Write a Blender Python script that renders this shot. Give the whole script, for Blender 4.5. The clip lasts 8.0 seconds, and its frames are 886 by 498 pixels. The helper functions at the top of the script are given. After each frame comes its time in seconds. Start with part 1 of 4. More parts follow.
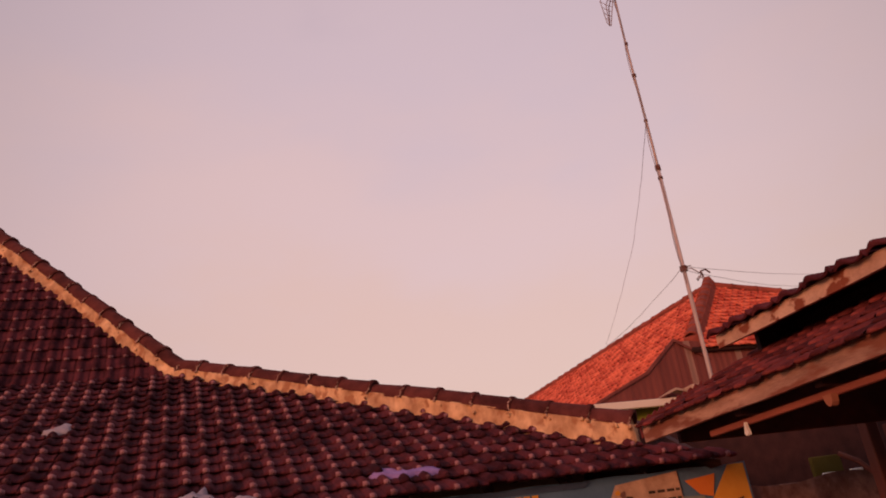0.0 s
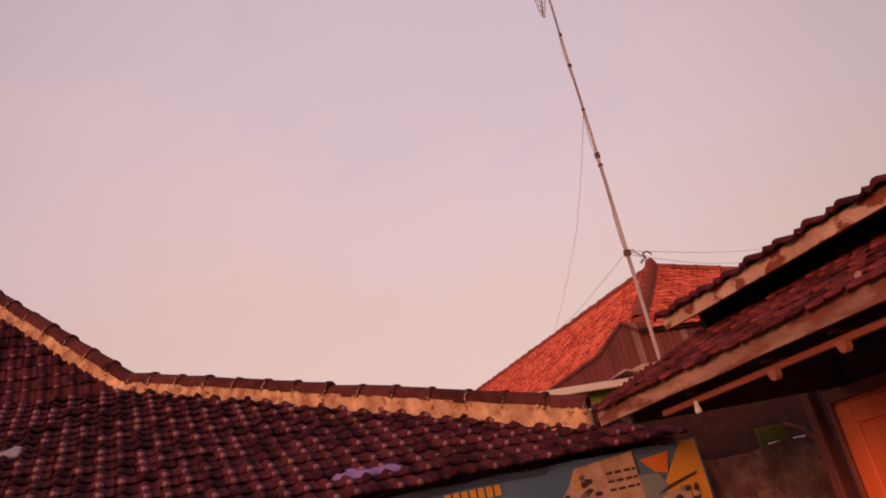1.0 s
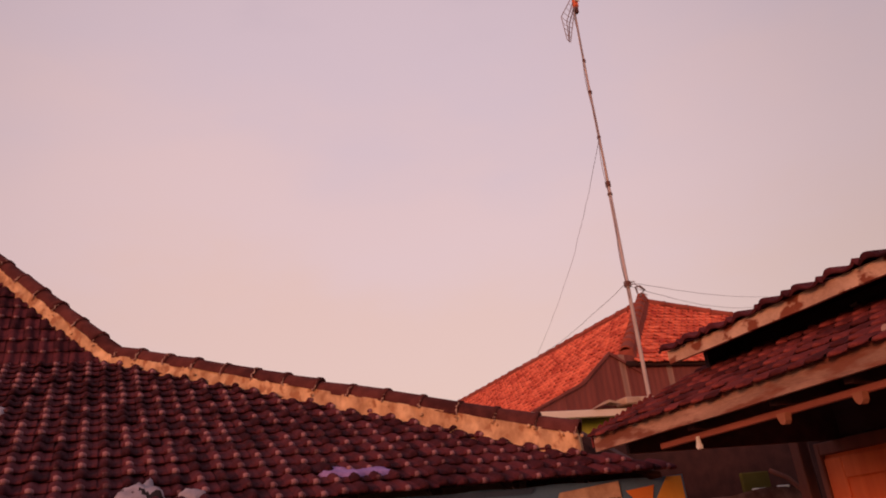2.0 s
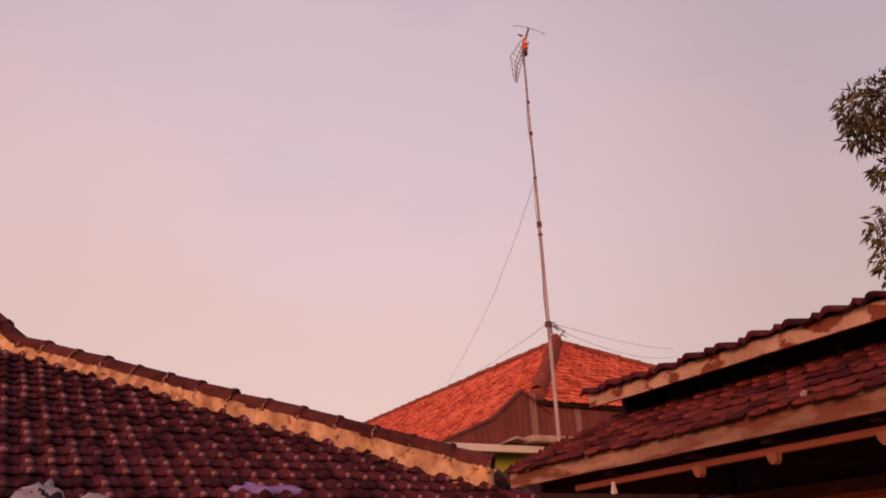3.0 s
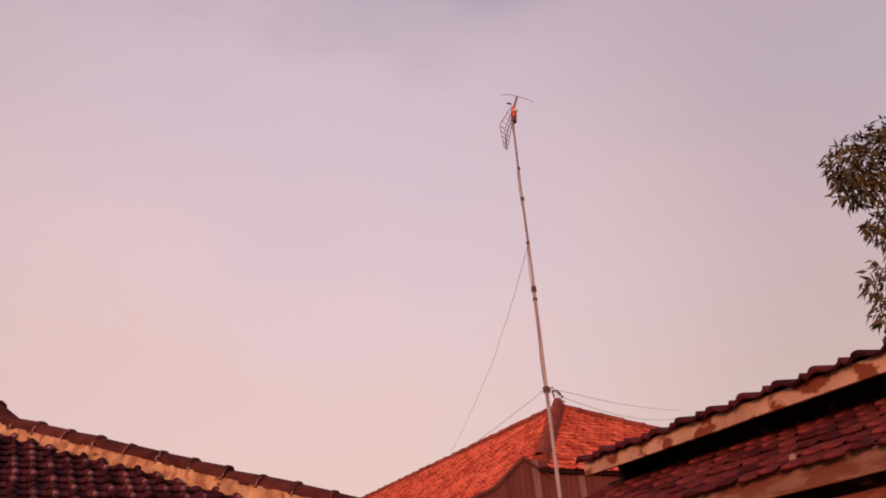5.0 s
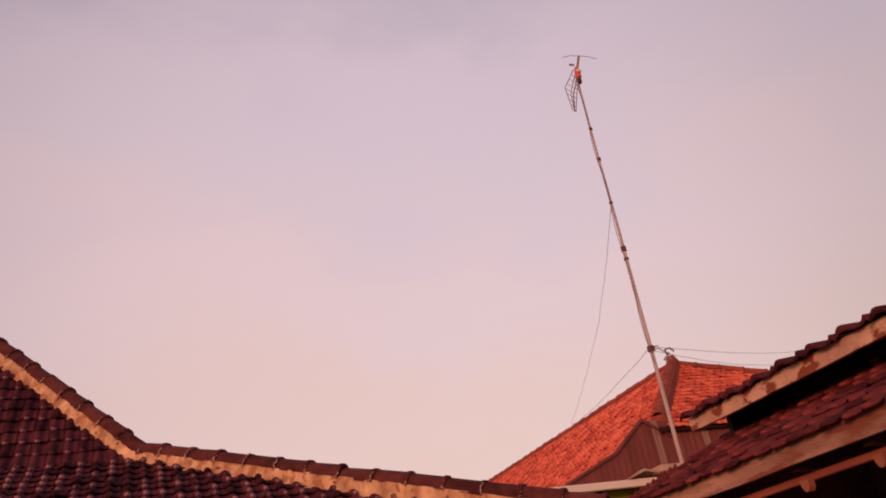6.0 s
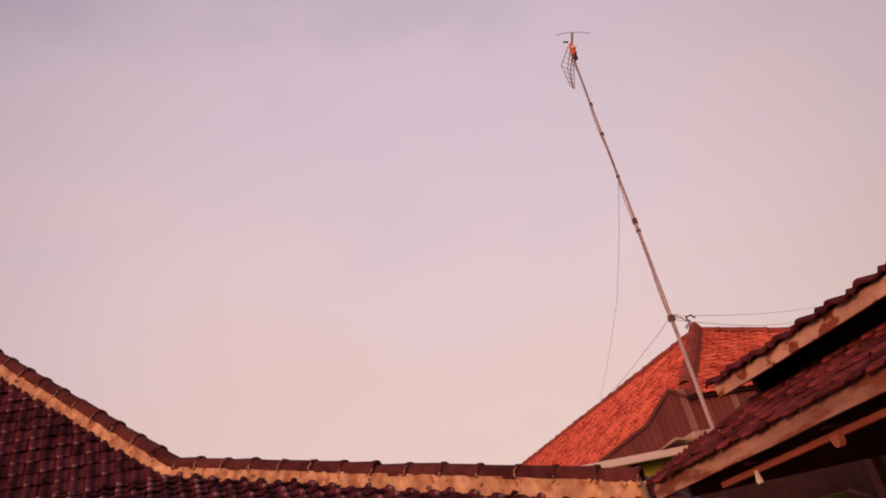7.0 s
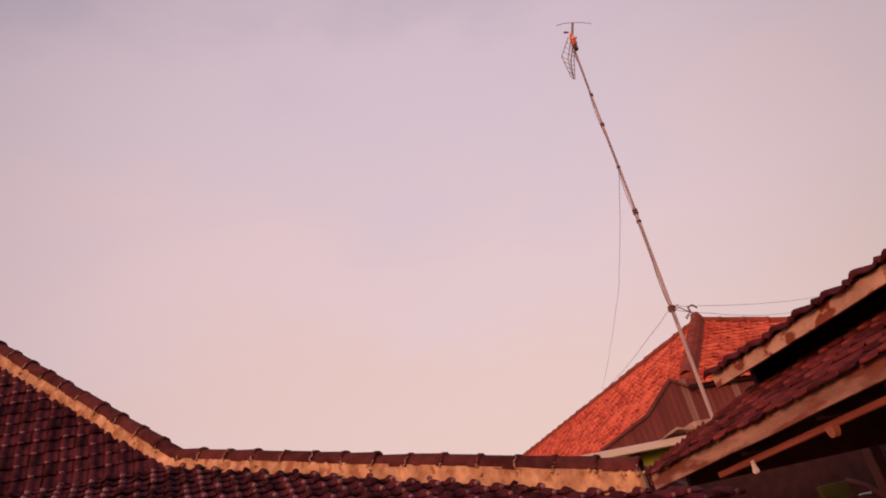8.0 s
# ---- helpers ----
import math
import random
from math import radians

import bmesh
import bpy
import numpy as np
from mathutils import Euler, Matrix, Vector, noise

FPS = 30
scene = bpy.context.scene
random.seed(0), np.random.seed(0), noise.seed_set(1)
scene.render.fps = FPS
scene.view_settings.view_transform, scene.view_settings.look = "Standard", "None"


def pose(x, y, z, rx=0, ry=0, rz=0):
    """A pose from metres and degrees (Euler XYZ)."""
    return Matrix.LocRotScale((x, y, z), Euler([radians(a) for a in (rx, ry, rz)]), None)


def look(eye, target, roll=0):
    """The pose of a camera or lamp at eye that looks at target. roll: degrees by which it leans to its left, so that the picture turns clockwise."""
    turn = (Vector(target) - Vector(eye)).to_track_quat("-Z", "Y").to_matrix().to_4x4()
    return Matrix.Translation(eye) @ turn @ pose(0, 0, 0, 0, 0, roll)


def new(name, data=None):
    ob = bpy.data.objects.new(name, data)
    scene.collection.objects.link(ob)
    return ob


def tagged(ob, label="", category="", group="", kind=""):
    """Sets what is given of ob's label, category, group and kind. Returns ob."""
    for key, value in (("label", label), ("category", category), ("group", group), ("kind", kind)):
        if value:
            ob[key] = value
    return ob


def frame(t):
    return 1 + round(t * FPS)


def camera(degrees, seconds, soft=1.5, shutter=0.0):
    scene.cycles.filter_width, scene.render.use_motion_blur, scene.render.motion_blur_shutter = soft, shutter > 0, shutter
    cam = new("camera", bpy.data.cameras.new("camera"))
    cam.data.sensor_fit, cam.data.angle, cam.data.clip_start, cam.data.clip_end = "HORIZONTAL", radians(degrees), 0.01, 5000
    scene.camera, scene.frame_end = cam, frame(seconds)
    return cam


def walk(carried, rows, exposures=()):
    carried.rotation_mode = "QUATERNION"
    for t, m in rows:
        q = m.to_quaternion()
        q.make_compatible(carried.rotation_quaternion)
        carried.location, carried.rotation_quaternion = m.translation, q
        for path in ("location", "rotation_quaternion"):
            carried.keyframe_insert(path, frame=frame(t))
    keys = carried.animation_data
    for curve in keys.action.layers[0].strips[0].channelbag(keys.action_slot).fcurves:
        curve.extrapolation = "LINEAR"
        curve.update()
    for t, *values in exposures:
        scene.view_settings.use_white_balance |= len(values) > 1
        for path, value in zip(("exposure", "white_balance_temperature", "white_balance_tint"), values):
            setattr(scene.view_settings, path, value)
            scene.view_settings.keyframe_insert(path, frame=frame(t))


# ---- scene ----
cam = camera(57.05, 8.0, soft=1.9)
PATH = [
    (0, (0.488, 2.380, 1.527), (1.414, 5.011, 2.632), -8.65),
    (0.5, (0.506, 2.429, 1.549), (1.461, 5.060, 2.626), -10.5),
    (1, (0.428, 2.324, 1.549), (1.544, 4.905, 2.593), -13.12),
    (1.2, (0.393, 2.318, 1.549), (1.506, 4.902, 2.591), -12.9),
    (2.3, (0.137, 2.495, 1.552), (1.381, 4.994, 2.651), -4.31),
    (2.5, (0.082, 2.504, 1.561), (1.420, 4.941, 2.689), -3.87),
    (3, (0.056, 2.495, 1.574), (1.492, 4.871, 2.712), -3.07),
    (3.5, (0.095, 2.426, 1.597), (1.505, 4.768, 2.832), -3.00),
    (4, (0.084, 2.416, 1.589), (1.488, 4.728, 2.885), -3.77),
    (4.2, (0.090, 2.418, 1.588), (1.487, 4.723, 2.907), -3.72),
    (5.3, (0.159, 2.386, 1.591), (1.517, 4.688, 2.953), -5.70),
    (5.5, (0.181, 2.364, 1.578), (1.384, 4.765, 2.916), -7.35),
    (6, (0.379, 2.357, 1.574), (1.439, 4.826, 2.908), -9.92),
    (6.5, (0.394, 2.336, 1.571), (1.426, 4.828, 2.885), -13.71),
    (7, (0.386, 2.322, 1.577), (1.398, 4.825, 2.884), -14.86),
    (7.5, (0.403, 2.298, 1.570), (1.410, 4.809, 2.867), -14.72),
    (8, (0.414, 2.285, 1.571), (1.411, 4.809, 2.850), -14.90),
]
GRADE = [(0, -0.12, 6800, 14.5), (1, -0.08, 6800, 14.5), (2.5, -0.06, 6730, 13.8), (4, -0.01, 6600, 12.5), (6, -0.01, 6570, 12), (8, 0.0, 6570, 12)]
walk(cam, [(t, look(eye, target, roll)) for t, eye, target, roll in PATH], GRADE)

# ---- sky, sun ----
SUN_AZ, SUN_EL = 231.0, 10.0     # degrees clockwise from +y, and above the horizon
world = bpy.data.worlds.new("dusk_sky")
scene.world = world
world.use_nodes = True
wn, wl = world.node_tree.nodes, world.node_tree.links
wn.clear()
w_out = wn.new("ShaderNodeOutputWorld")
w_add = wn.new("ShaderNodeAddShader")
w_veil = wn.new("ShaderNodeBackground")
w_air = wn.new("ShaderNodeBackground")
sky = wn.new("ShaderNodeTexSky")
sky.sky_type, sky.sun_disc = "NISHITA", False
sky.sun_elevation, sky.sun_rotation = radians(8), radians(SUN_AZ)
w_air.inputs["Strength"].default_value = 0.03
wl.new(sky.outputs["Color"], w_air.inputs["Color"])
w_tc = wn.new("ShaderNodeTexCoord")
w_sep = wn.new("ShaderNodeSeparateXYZ")
wl.new(w_tc.outputs["Generated"], w_sep.inputs[0])
w_noise = wn.new("ShaderNodeTexNoise")
w_noise.inputs["Scale"].default_value = 3.0
w_noise.inputs["Detail"].default_value = 5
w_noise.inputs["Roughness"].default_value = 0.5
w_map = wn.new("ShaderNodeMapping")
w_map.inputs["Scale"].default_value = (1, 1, 2.2)
wl.new(w_tc.outputs["Generated"], w_map.inputs[0])
wl.new(w_map.outputs[0], w_noise.inputs["Vector"])
w_lift = wn.new("ShaderNodeMath")
w_lift.operation = "MULTIPLY_ADD"
w_lift.inputs[1].default_value = 0.38
wl.new(w_noise.outputs["Fac"], w_lift.inputs[0])
wl.new(w_sep.outputs["Z"], w_lift.inputs[2])
w_ramp = wn.new("ShaderNodeValToRGB")
w_ramp.color_ramp.interpolation = "EASE"
stops = w_ramp.color_ramp.elements
stops[0].position, stops[0].color = 0.18, (0.73, 0.455, 0.365, 1)
stops[1].position, stops[1].color = 0.96, (0.47, 0.375, 0.45, 1)
for at, colour in ((0.415, (0.735, 0.492, 0.436, 1)), (0.585, (0.718, 0.512, 0.512, 1)), (0.78, (0.64, 0.49, 0.54, 1))):
    stop = stops.new(at)
    stop.color = colour
wl.new(w_lift.outputs[0], w_ramp.inputs[0])
wl.new(w_ramp.outputs[0], w_veil.inputs["Color"])
# the afterglow is strongest in one quarter of the sky
w_dot = wn.new("ShaderNodeVectorMath")
w_dot.operation = "DOT_PRODUCT"
w_dot.inputs[1].default_value = (0.30, 0.87, 0.39)
wl.new(w_tc.outputs["Generated"], w_dot.inputs[0])
w_glow = wn.new("ShaderNodeMapRange")
w_glow.inputs["From Min"].default_value, w_glow.inputs["From Max"].default_value = 0.80, 1.0
w_glow.inputs["To Min"].default_value, w_glow.inputs["To Max"].default_value = 0.75, 1.0
w_glow.interpolation_type = "SMOOTHSTEP"
wl.new(w_dot.outputs["Value"], w_glow.inputs["Value"])
wl.new(w_glow.outputs[0], w_veil.inputs["Strength"])
wl.new(w_veil.outputs[0], w_add.inputs[0])
wl.new(w_air.outputs[0], w_add.inputs[1])
wl.new(w_add.outputs[0], w_out.inputs["Surface"])

sun = new("sun", bpy.data.lights.new("sun", "SUN"))
sun.data.energy, sun.data.angle, sun.data.color = 1.9, radians(14), (1.0, 0.38, 0.22)
_a, _e = radians(SUN_AZ), radians(SUN_EL)
sun.matrix_world = look((30 * math.sin(_a) * math.cos(_e), 30 * math.cos(_a) * math.cos(_e), 30 * math.sin(_e)), (0, 0, 0))

# ---- materials ----


def mat(name, dark, light, scale=6.0, fine=60.0, rough=0.85, bump=0.25, metal=0.0, vary="", spread=0.5, stretch=(1, 1, 1), spots=None, patch=(0.54, 0.64)):
    """Two colours mixed by coarse and fine noise; vary: 'object' or 'island' adds a tone for each piece; spots: a third colour in patches."""
    m = bpy.data.materials.new(name)
    m.use_nodes = True
    n, l = m.node_tree.nodes, m.node_tree.links
    b = n["Principled BSDF"]
    b.inputs["Roughness"].default_value = rough
    b.inputs["Metallic"].default_value = metal
    b.inputs["Specular IOR Level"].default_value = 0.09 if rough > 0.84 else 0.35
    tc = n.new("ShaderNodeNewGeometry")
    mp = n.new("ShaderNodeMapping")
    mp.inputs["Scale"].default_value = stretch
    l.new(tc.outputs["Position"], mp.inputs[0])
    big, small = n.new("ShaderNodeTexNoise"), n.new("ShaderNodeTexNoise")
    for node, s, d in ((big, scale, 5), (small, fine, 3)):
        node.inputs["Scale"].default_value, node.inputs["Detail"].default_value = s, d
        l.new(mp.outputs[0], node.inputs["Vector"])
    s1 = n.new("ShaderNodeMath")
    s1.operation = "MULTIPLY_ADD"
    s1.inputs[1].default_value = 0.45
    l.new(small.outputs["Fac"], s1.inputs[0])
    sh = n.new("ShaderNodeMath")
    sh.operation = "MULTIPLY_ADD"
    sh.inputs[1].default_value, sh.inputs[2].default_value = 1.9, -0.65
    l.new(big.outputs["Fac"], sh.inputs[0])
    l.new(sh.outputs[0], s1.inputs[2])
    fac = s1.outputs[0]
    if vary:
        rnd = n.new("ShaderNodeObjectInfo").outputs["Random"] if vary == "object" else tc.outputs["Random Per Island"]
        s2 = n.new("ShaderNodeMath")
        s2.operation = "MULTIPLY_ADD"
        s2.inputs[1].default_value = spread
        l.new(rnd, s2.inputs[0])
        s3 = n.new("ShaderNodeMath")
        s3.operation = "ADD"
        s3.inputs[1].default_value = -spread / 2
        l.new(fac, s2.inputs[2])
        l.new(s2.outputs[0], s3.inputs[0])
        fac = s3.outputs[0]
    mix = n.new("ShaderNodeMix")
    mix.data_type = "RGBA"
    mix.inputs[6].default_value, mix.inputs[7].default_value = (*dark, 1), (*light, 1)
    mix.clamp_factor = True
    l.new(fac, mix.inputs[0])
    col = mix.outputs[2]
    if spots:
        sp = n.new("ShaderNodeTexNoise")
        sp.inputs["Scale"].default_value, sp.inputs["Detail"].default_value = scale * 1.7, 6
        l.new(mp.outputs[0], sp.inputs["Vector"])
        rp = n.new("ShaderNodeValToRGB")
        rp.color_ramp.elements[0].position, rp.color_ramp.elements[1].position = patch
        l.new(sp.outputs["Fac"], rp.inputs[0])
        mx = n.new("ShaderNodeMix")
        mx.data_type = "RGBA"
        mx.inputs[7].default_value = (*spots, 1)
        l.new(rp.outputs[0], mx.inputs[0])
        l.new(col, mx.inputs[6])
        col = mx.outputs[2]
    l.new(col, b.inputs["Base Color"])
    bp = n.new("ShaderNodeBump")
    bp.inputs["Strength"].default_value, bp.inputs["Distance"].default_value = bump, 0.01
    l.new(s1.outputs[0], bp.inputs["Height"])
    l.new(bp.outputs[0], b.inputs["Normal"])
    return m


OLD_TILE = [mat("old_tile_" + v, (0.032, 0.0078, 0.0120), (0.110, 0.0260, 0.0335), 9, 90, 0.9, 0.4, vary=v, spread=0.9) for v in ("object", "island")]
# paler knob colour paints in the sky light caught by the tile feet
OLD_NOSE = [mat("lit_knob_" + v, (0.036, 0.0095, 0.0142), (0.32, 0.158, 0.180), 14, 70, 0.86, 0.4, vary=v, spread=1.9) for v in ("object", "island")]
RED_TILE = [mat("red_tile_" + v, (0.056, 0.0115, 0.0135), (0.18, 0.036, 0.035), 8, 80, 0.9, 0.5, vary=v, spread=1.0) for v in ("object", "island")]
RED_NOSE = [mat("red_nose_" + v, (0.060, 0.0125, 0.0140), (0.23, 0.050, 0.046), 8, 80, 0.9, 0.4, vary=v, spread=1.1) for v in ("object", "island")]
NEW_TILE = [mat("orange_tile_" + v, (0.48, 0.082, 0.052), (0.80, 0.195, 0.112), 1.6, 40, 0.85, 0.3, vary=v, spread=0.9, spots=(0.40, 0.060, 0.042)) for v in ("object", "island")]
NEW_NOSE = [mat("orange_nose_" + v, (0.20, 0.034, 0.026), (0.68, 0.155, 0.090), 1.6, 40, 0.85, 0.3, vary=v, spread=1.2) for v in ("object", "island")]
CAP = mat("ridge_cap_clay", (0.055, 0.015, 0.015), (0.15, 0.042, 0.037), 7, 70, 0.9, 0.5, vary="object", spread=0.5)
MORTAR = mat("lime_mortar", (0.27, 0.120, 0.062), (0.86, 0.54, 0.31), 7, 24, 0.95, 1.0, stretch=(1, 1, 0.6), spots=(0.38, 0.175, 0.092))
JOINT = mat("grey_joint_mortar", (0.24, 0.125, 0.098), (0.56, 0.37, 0.30), 14, 60, 0.95, 0.8)
NEW_CAP = mat("orange_ridge_cap", (0.20, 0.048, 0.034), (0.36, 0.085, 0.058), 5, 60, 0.9, 0.4, vary="object")
UNDER = mat("roof_underlay", (0.020, 0.009, 0.008), (0.05, 0.02, 0.017), 6, 40, 0.95)
FASCIA = mat("weathered_fascia_paint", (0.16, 0.070, 0.054), (0.56, 0.33, 0.245), 3.2, 45, 0.8, 0.8, stretch=(1, 0.5, 2.2), spots=(0.23, 0.080, 0.052), patch=(0.49, 0.58))
PALE_FASCIA = mat("pale_fascia_paint", (0.28, 0.135, 0.095), (0.76, 0.50, 0.37), 2.6, 45, 0.8, 0.7, stretch=(1, 0.9, 1.3), spots=(0.24, 0.066, 0.036), patch=(0.505, 0.545))
BATTEN = mat("red_brown_batten", (0.19, 0.052, 0.036), (0.35, 0.105, 0.07), 7, 60, 0.8, 0.3, stretch=(1, 0.2, 1))
BRACKET = mat("painted_bracket_wood", (0.22, 0.075, 0.045), (0.38, 0.15, 0.09), 9, 60, 0.75, 0.3)
WHITE = mat("white_gloss_paint", (0.72, 0.66, 0.60), (0.84, 0.80, 0.74), 6, 50, 0.45, 0.1)
# wood colour kept near black: the shade under the roofs is put into it
SHADE_WOOD = mat("old_wood_toned_for_shade", (0.030, 0.0105, 0.0110), (0.072, 0.027, 0.025), 8, 70, 0.8, 0.4, stretch=(1, 0.2, 1))
REDWOOD = mat("red_stained_timber", (0.11, 0.032, 0.024), (0.21, 0.065, 0.045), 6, 60, 0.7, 0.3, stretch=(1, 1, 0.15))
DOOR = mat("orange_varnished_door_wood", (0.66, 0.115, 0.035), (0.82, 0.18, 0.06), 4, 50, 0.5, 0.25, stretch=(1, 3, 0.2))
PLASTER = mat("stained_plaster", (0.085, 0.040, 0.035), (0.30, 0.175, 0.148), 4.5, 40, 0.9, 0.8, spots=(0.12, 0.058, 0.050), patch=(0.47, 0.66))
WALL = mat("house_wall_paint", (0.30, 0.22, 0.17), (0.42, 0.32, 0.25), 2, 40, 0.9, 0.3)
GREEN = mat("lime_green_wall_paint", (0.30, 0.31, 0.045), (0.42, 0.42, 0.07), 3, 40, 0.85, 0.2)
OLIVE = mat("olive_wall_paint", (0.115, 0.095, 0.022), (0.17, 0.14, 0.036), 3, 40, 0.85, 0.2)
SHEET = mat("rusted_corrugated_sheet", (0.135, 0.033, 0.029), (0.235, 0.062, 0.050), 2.2, 35, 0.7, 0.3, stretch=(2.5, 1, 0.25))
PALE_SHEET = mat("pale_corrugated_sheet", (0.24, 0.12, 0.095), (0.36, 0.20, 0.16), 3, 35, 0.6, 0.3, stretch=(2.5, 1, 0.25))
CONCRETE = mat("pale_concrete", (0.40, 0.26, 0.19), (0.58, 0.42, 0.33), 5, 45, 0.9, 0.4)
TRIM = mat("cream_fascia_board", (0.76, 0.64, 0.53), (0.86, 0.77, 0.67), 2, 30, 0.6, 0.15, stretch=(0.3, 1, 1))
BAMBOO = mat("weathered_mast_pole", (0.35, 0.26, 0.245), (0.58, 0.465, 0.45), 7, 50, 0.6, 0.3, stretch=(1, 1, 0.25))
KNOT = mat("dark_binding", (0.07, 0.025, 0.02), (0.17, 0.06, 0.045), 9, 60, 0.7)
ALU = mat("antenna_aluminium", (0.26, 0.16, 0.14), (0.44, 0.31, 0.28), 9, 50, 0.45, 0.1, metal=0.6)
RED_PLASTIC = mat("orange_plastic_box", (0.60, 0.10, 0.03), (0.75, 0.17, 0.06), 9, 50, 0.4, 0.1)
CABLE = mat("weathered_cable", (0.20, 0.14, 0.145), (0.32, 0.24, 0.245), 5, 50, 0.6)
LILAC = mat("lilac_cloth", (0.20, 0.12, 0.31), (0.36, 0.235, 0.50), 11, 120, 0.9, 0.4)
GREYCLOTH = mat("pale_grey_cloth", (0.22, 0.18, 0.22), (0.42, 0.36, 0.41), 9, 120, 0.9, 0.4)
BLACKCLOTH = mat("black_cloth_print", (0.015, 0.012, 0.014), (0.04, 0.03, 0.035), 9, 120, 0.9)
BLUE = mat("blue_banner_vinyl", (0.055, 0.120, 0.205), (0.115, 0.215, 0.33), 2.5, 40, 0.55, 0.1)
NAVY = mat("dark_blue_banner_vinyl", (0.035, 0.06, 0.11), (0.07, 0.11, 0.18), 2.5, 40, 0.55, 0.1)
YELLOW = mat("yellow_banner_print", (0.62, 0.28, 0.035), (0.74, 0.38, 0.06), 3, 40, 0.55, 0.1)
ORANGE = mat("orange_banner_print", (0.60, 0.15, 0.03), (0.72, 0.24, 0.05), 3, 40, 0.55, 0.1)
CREAM = mat("cream_banner_print", (0.36, 0.22, 0.15), (0.62, 0.43, 0.30), 9, 50, 0.55, 0.1)
TEAL = mat("grey_teal_banner_print", (0.16, 0.20, 0.19), (0.26, 0.31, 0.29), 5, 50, 0.55, 0.1)
INK = mat("dark_banner_print", (0.035, 0.025, 0.02), (0.08, 0.055, 0.04), 5, 50, 0.55, 0.1)
LEAF = [mat("leaf_green", (0.052, 0.047, 0.020), (0.165, 0.135, 0.062), 3, 30, 0.5, 0.1, vary="island", spread=0.9)]
BARK = mat("tree_bark", (0.07, 0.045, 0.035), (0.15, 0.10, 0.08), 7, 60, 0.95, 0.8, stretch=(1, 1, 0.3))
EARTH = mat("trodden_earth", (0.13, 0.08, 0.06), (0.24, 0.16, 0.12), 1.2, 30, 0.95, 0.6)

# ---- building helpers ----
# The plan below is drawn in units of 1.5 m, with the yard at 0.507; site() gives metres.
K, YARD = 1.5, 0.76


def site(p):
    return Vector((p[0] * K, p[1] * K, max(p[2] * K - YARD, 0.0)))



def base(name, at, label, category, group="", kind=""):
    ob = new(name)
    ob.location = site(at)
    return tagged(ob, label, category, group, kind)


def hang(ob, parent):
    """Parent ob and keep it where it stands (things are only shifted, parts lie in world metres)."""
    if parent is not None:
        root = parent
        shift = Vector(root.location)
        while root.parent is not None:
            root = root.parent
            shift = Vector(root.location)
        ob.parent = parent
        ob.matrix_parent_inverse = Matrix.Translation(-shift) if parent.parent is None and parent.type == "EMPTY" else Matrix.Identity(4)
    return ob


def part(name, bm, material, parent=None, label="", smooth=False):
    me = bpy.data.meshes.new(name)
    for v in bm.verts:
        v.co = site(v.co)
    bm.to_mesh(me)
    bm.free()
    for m in material if isinstance(material, (list, tuple)) else [material]:
        me.materials.append(m)
    if smooth:
        me.polygons.foreach_set("use_smooth", [True] * len(me.polygons))
    ob = hang(new(name, me), parent)
    return tagged(ob, label)


def cuboid(bm, lo, hi, bevel=0.0, m=None):
    r = bmesh.ops.create_cube(bm, size=1.0)["verts"]
    lo, hi = Vector(lo), Vector(hi)
    for v in r:
        v.co = Vector(((lo[i] + hi[i]) / 2 + v.co[i] * (hi[i] - lo[i])) for i in range(3))
        if m is not None:
            v.co = m @ v.co
    if bevel:
        edges = list({e for v in r for e in v.link_edges})
        bmesh.ops.bevel(bm, geom=edges, offset=bevel, segments=1, affect="EDGES")
    return bm


def block(lo, hi, bevel=0.004, m=None):
    return cuboid(bmesh.new(), lo, hi, bevel, m)


def prism(points, push):
    """A solid from an outline and the way by which it is thick."""
    bm = bmesh.new()
    a = [bm.verts.new(p) for p in points]
    b = [bm.verts.new(Vector(p) + Vector(push)) for p in points]
    bm.faces.new(a), bm.faces.new(b[::-1])
    for i in range(len(a)):
        j = (i + 1) % len(a)
        bm.faces.new((a[j], a[i], b[i], b[j]))
    bmesh.ops.recalc_face_normals(bm, faces=bm.faces[:])
    return bm


def tube(bm, points, radius, sides=8, end_radius=None):
    pts = [Vector(p) for p in points]
    rings = []
    for i, p in enumerate(pts):
        d = (pts[min(i + 1, len(pts) - 1)] - pts[max(i - 1, 0)]).normalized()
        s = d.orthogonal().normalized() if not rings else (rings[-1][1] - d * rings[-1][1].dot(d)).normalized()
        q = d.cross(s)
        r = radius[i] if isinstance(radius, list) else radius if end_radius is None else radius + (end_radius - radius) * i / (len(pts) - 1)
        rings.append(([bm.verts.new(p + r * (s * math.cos(2 * math.pi * k / sides) + q * math.sin(2 * math.pi * k / sides))) for k in range(sides)], s))
    for (a, _), (b, _) in zip(rings, rings[1:]):
        for k in range(sides):
            bm.faces.new((a[k], a[(k + 1) % sides], b[(k + 1) % sides], b[k]))
    bm.faces.new(rings[0][0][::-1]), bm.faces.new(rings[-1][0])
    return bm


def sag(a, b, drop, n=14, wobble=0.0):
    a, b = Vector(a), Vector(b)
    out = []
    for i in range(n + 1):
        f = i / n
        p = a.lerp(b, f)
        p.z -= drop * 4 * f * (1 - f)
        if wobble and 0 < i < n:
            p += Vector((noise.noise((f * 9, wobble, 0)), noise.noise((f * 9, 0, wobble)), 0)) * wobble
        out.append(p)
    return out


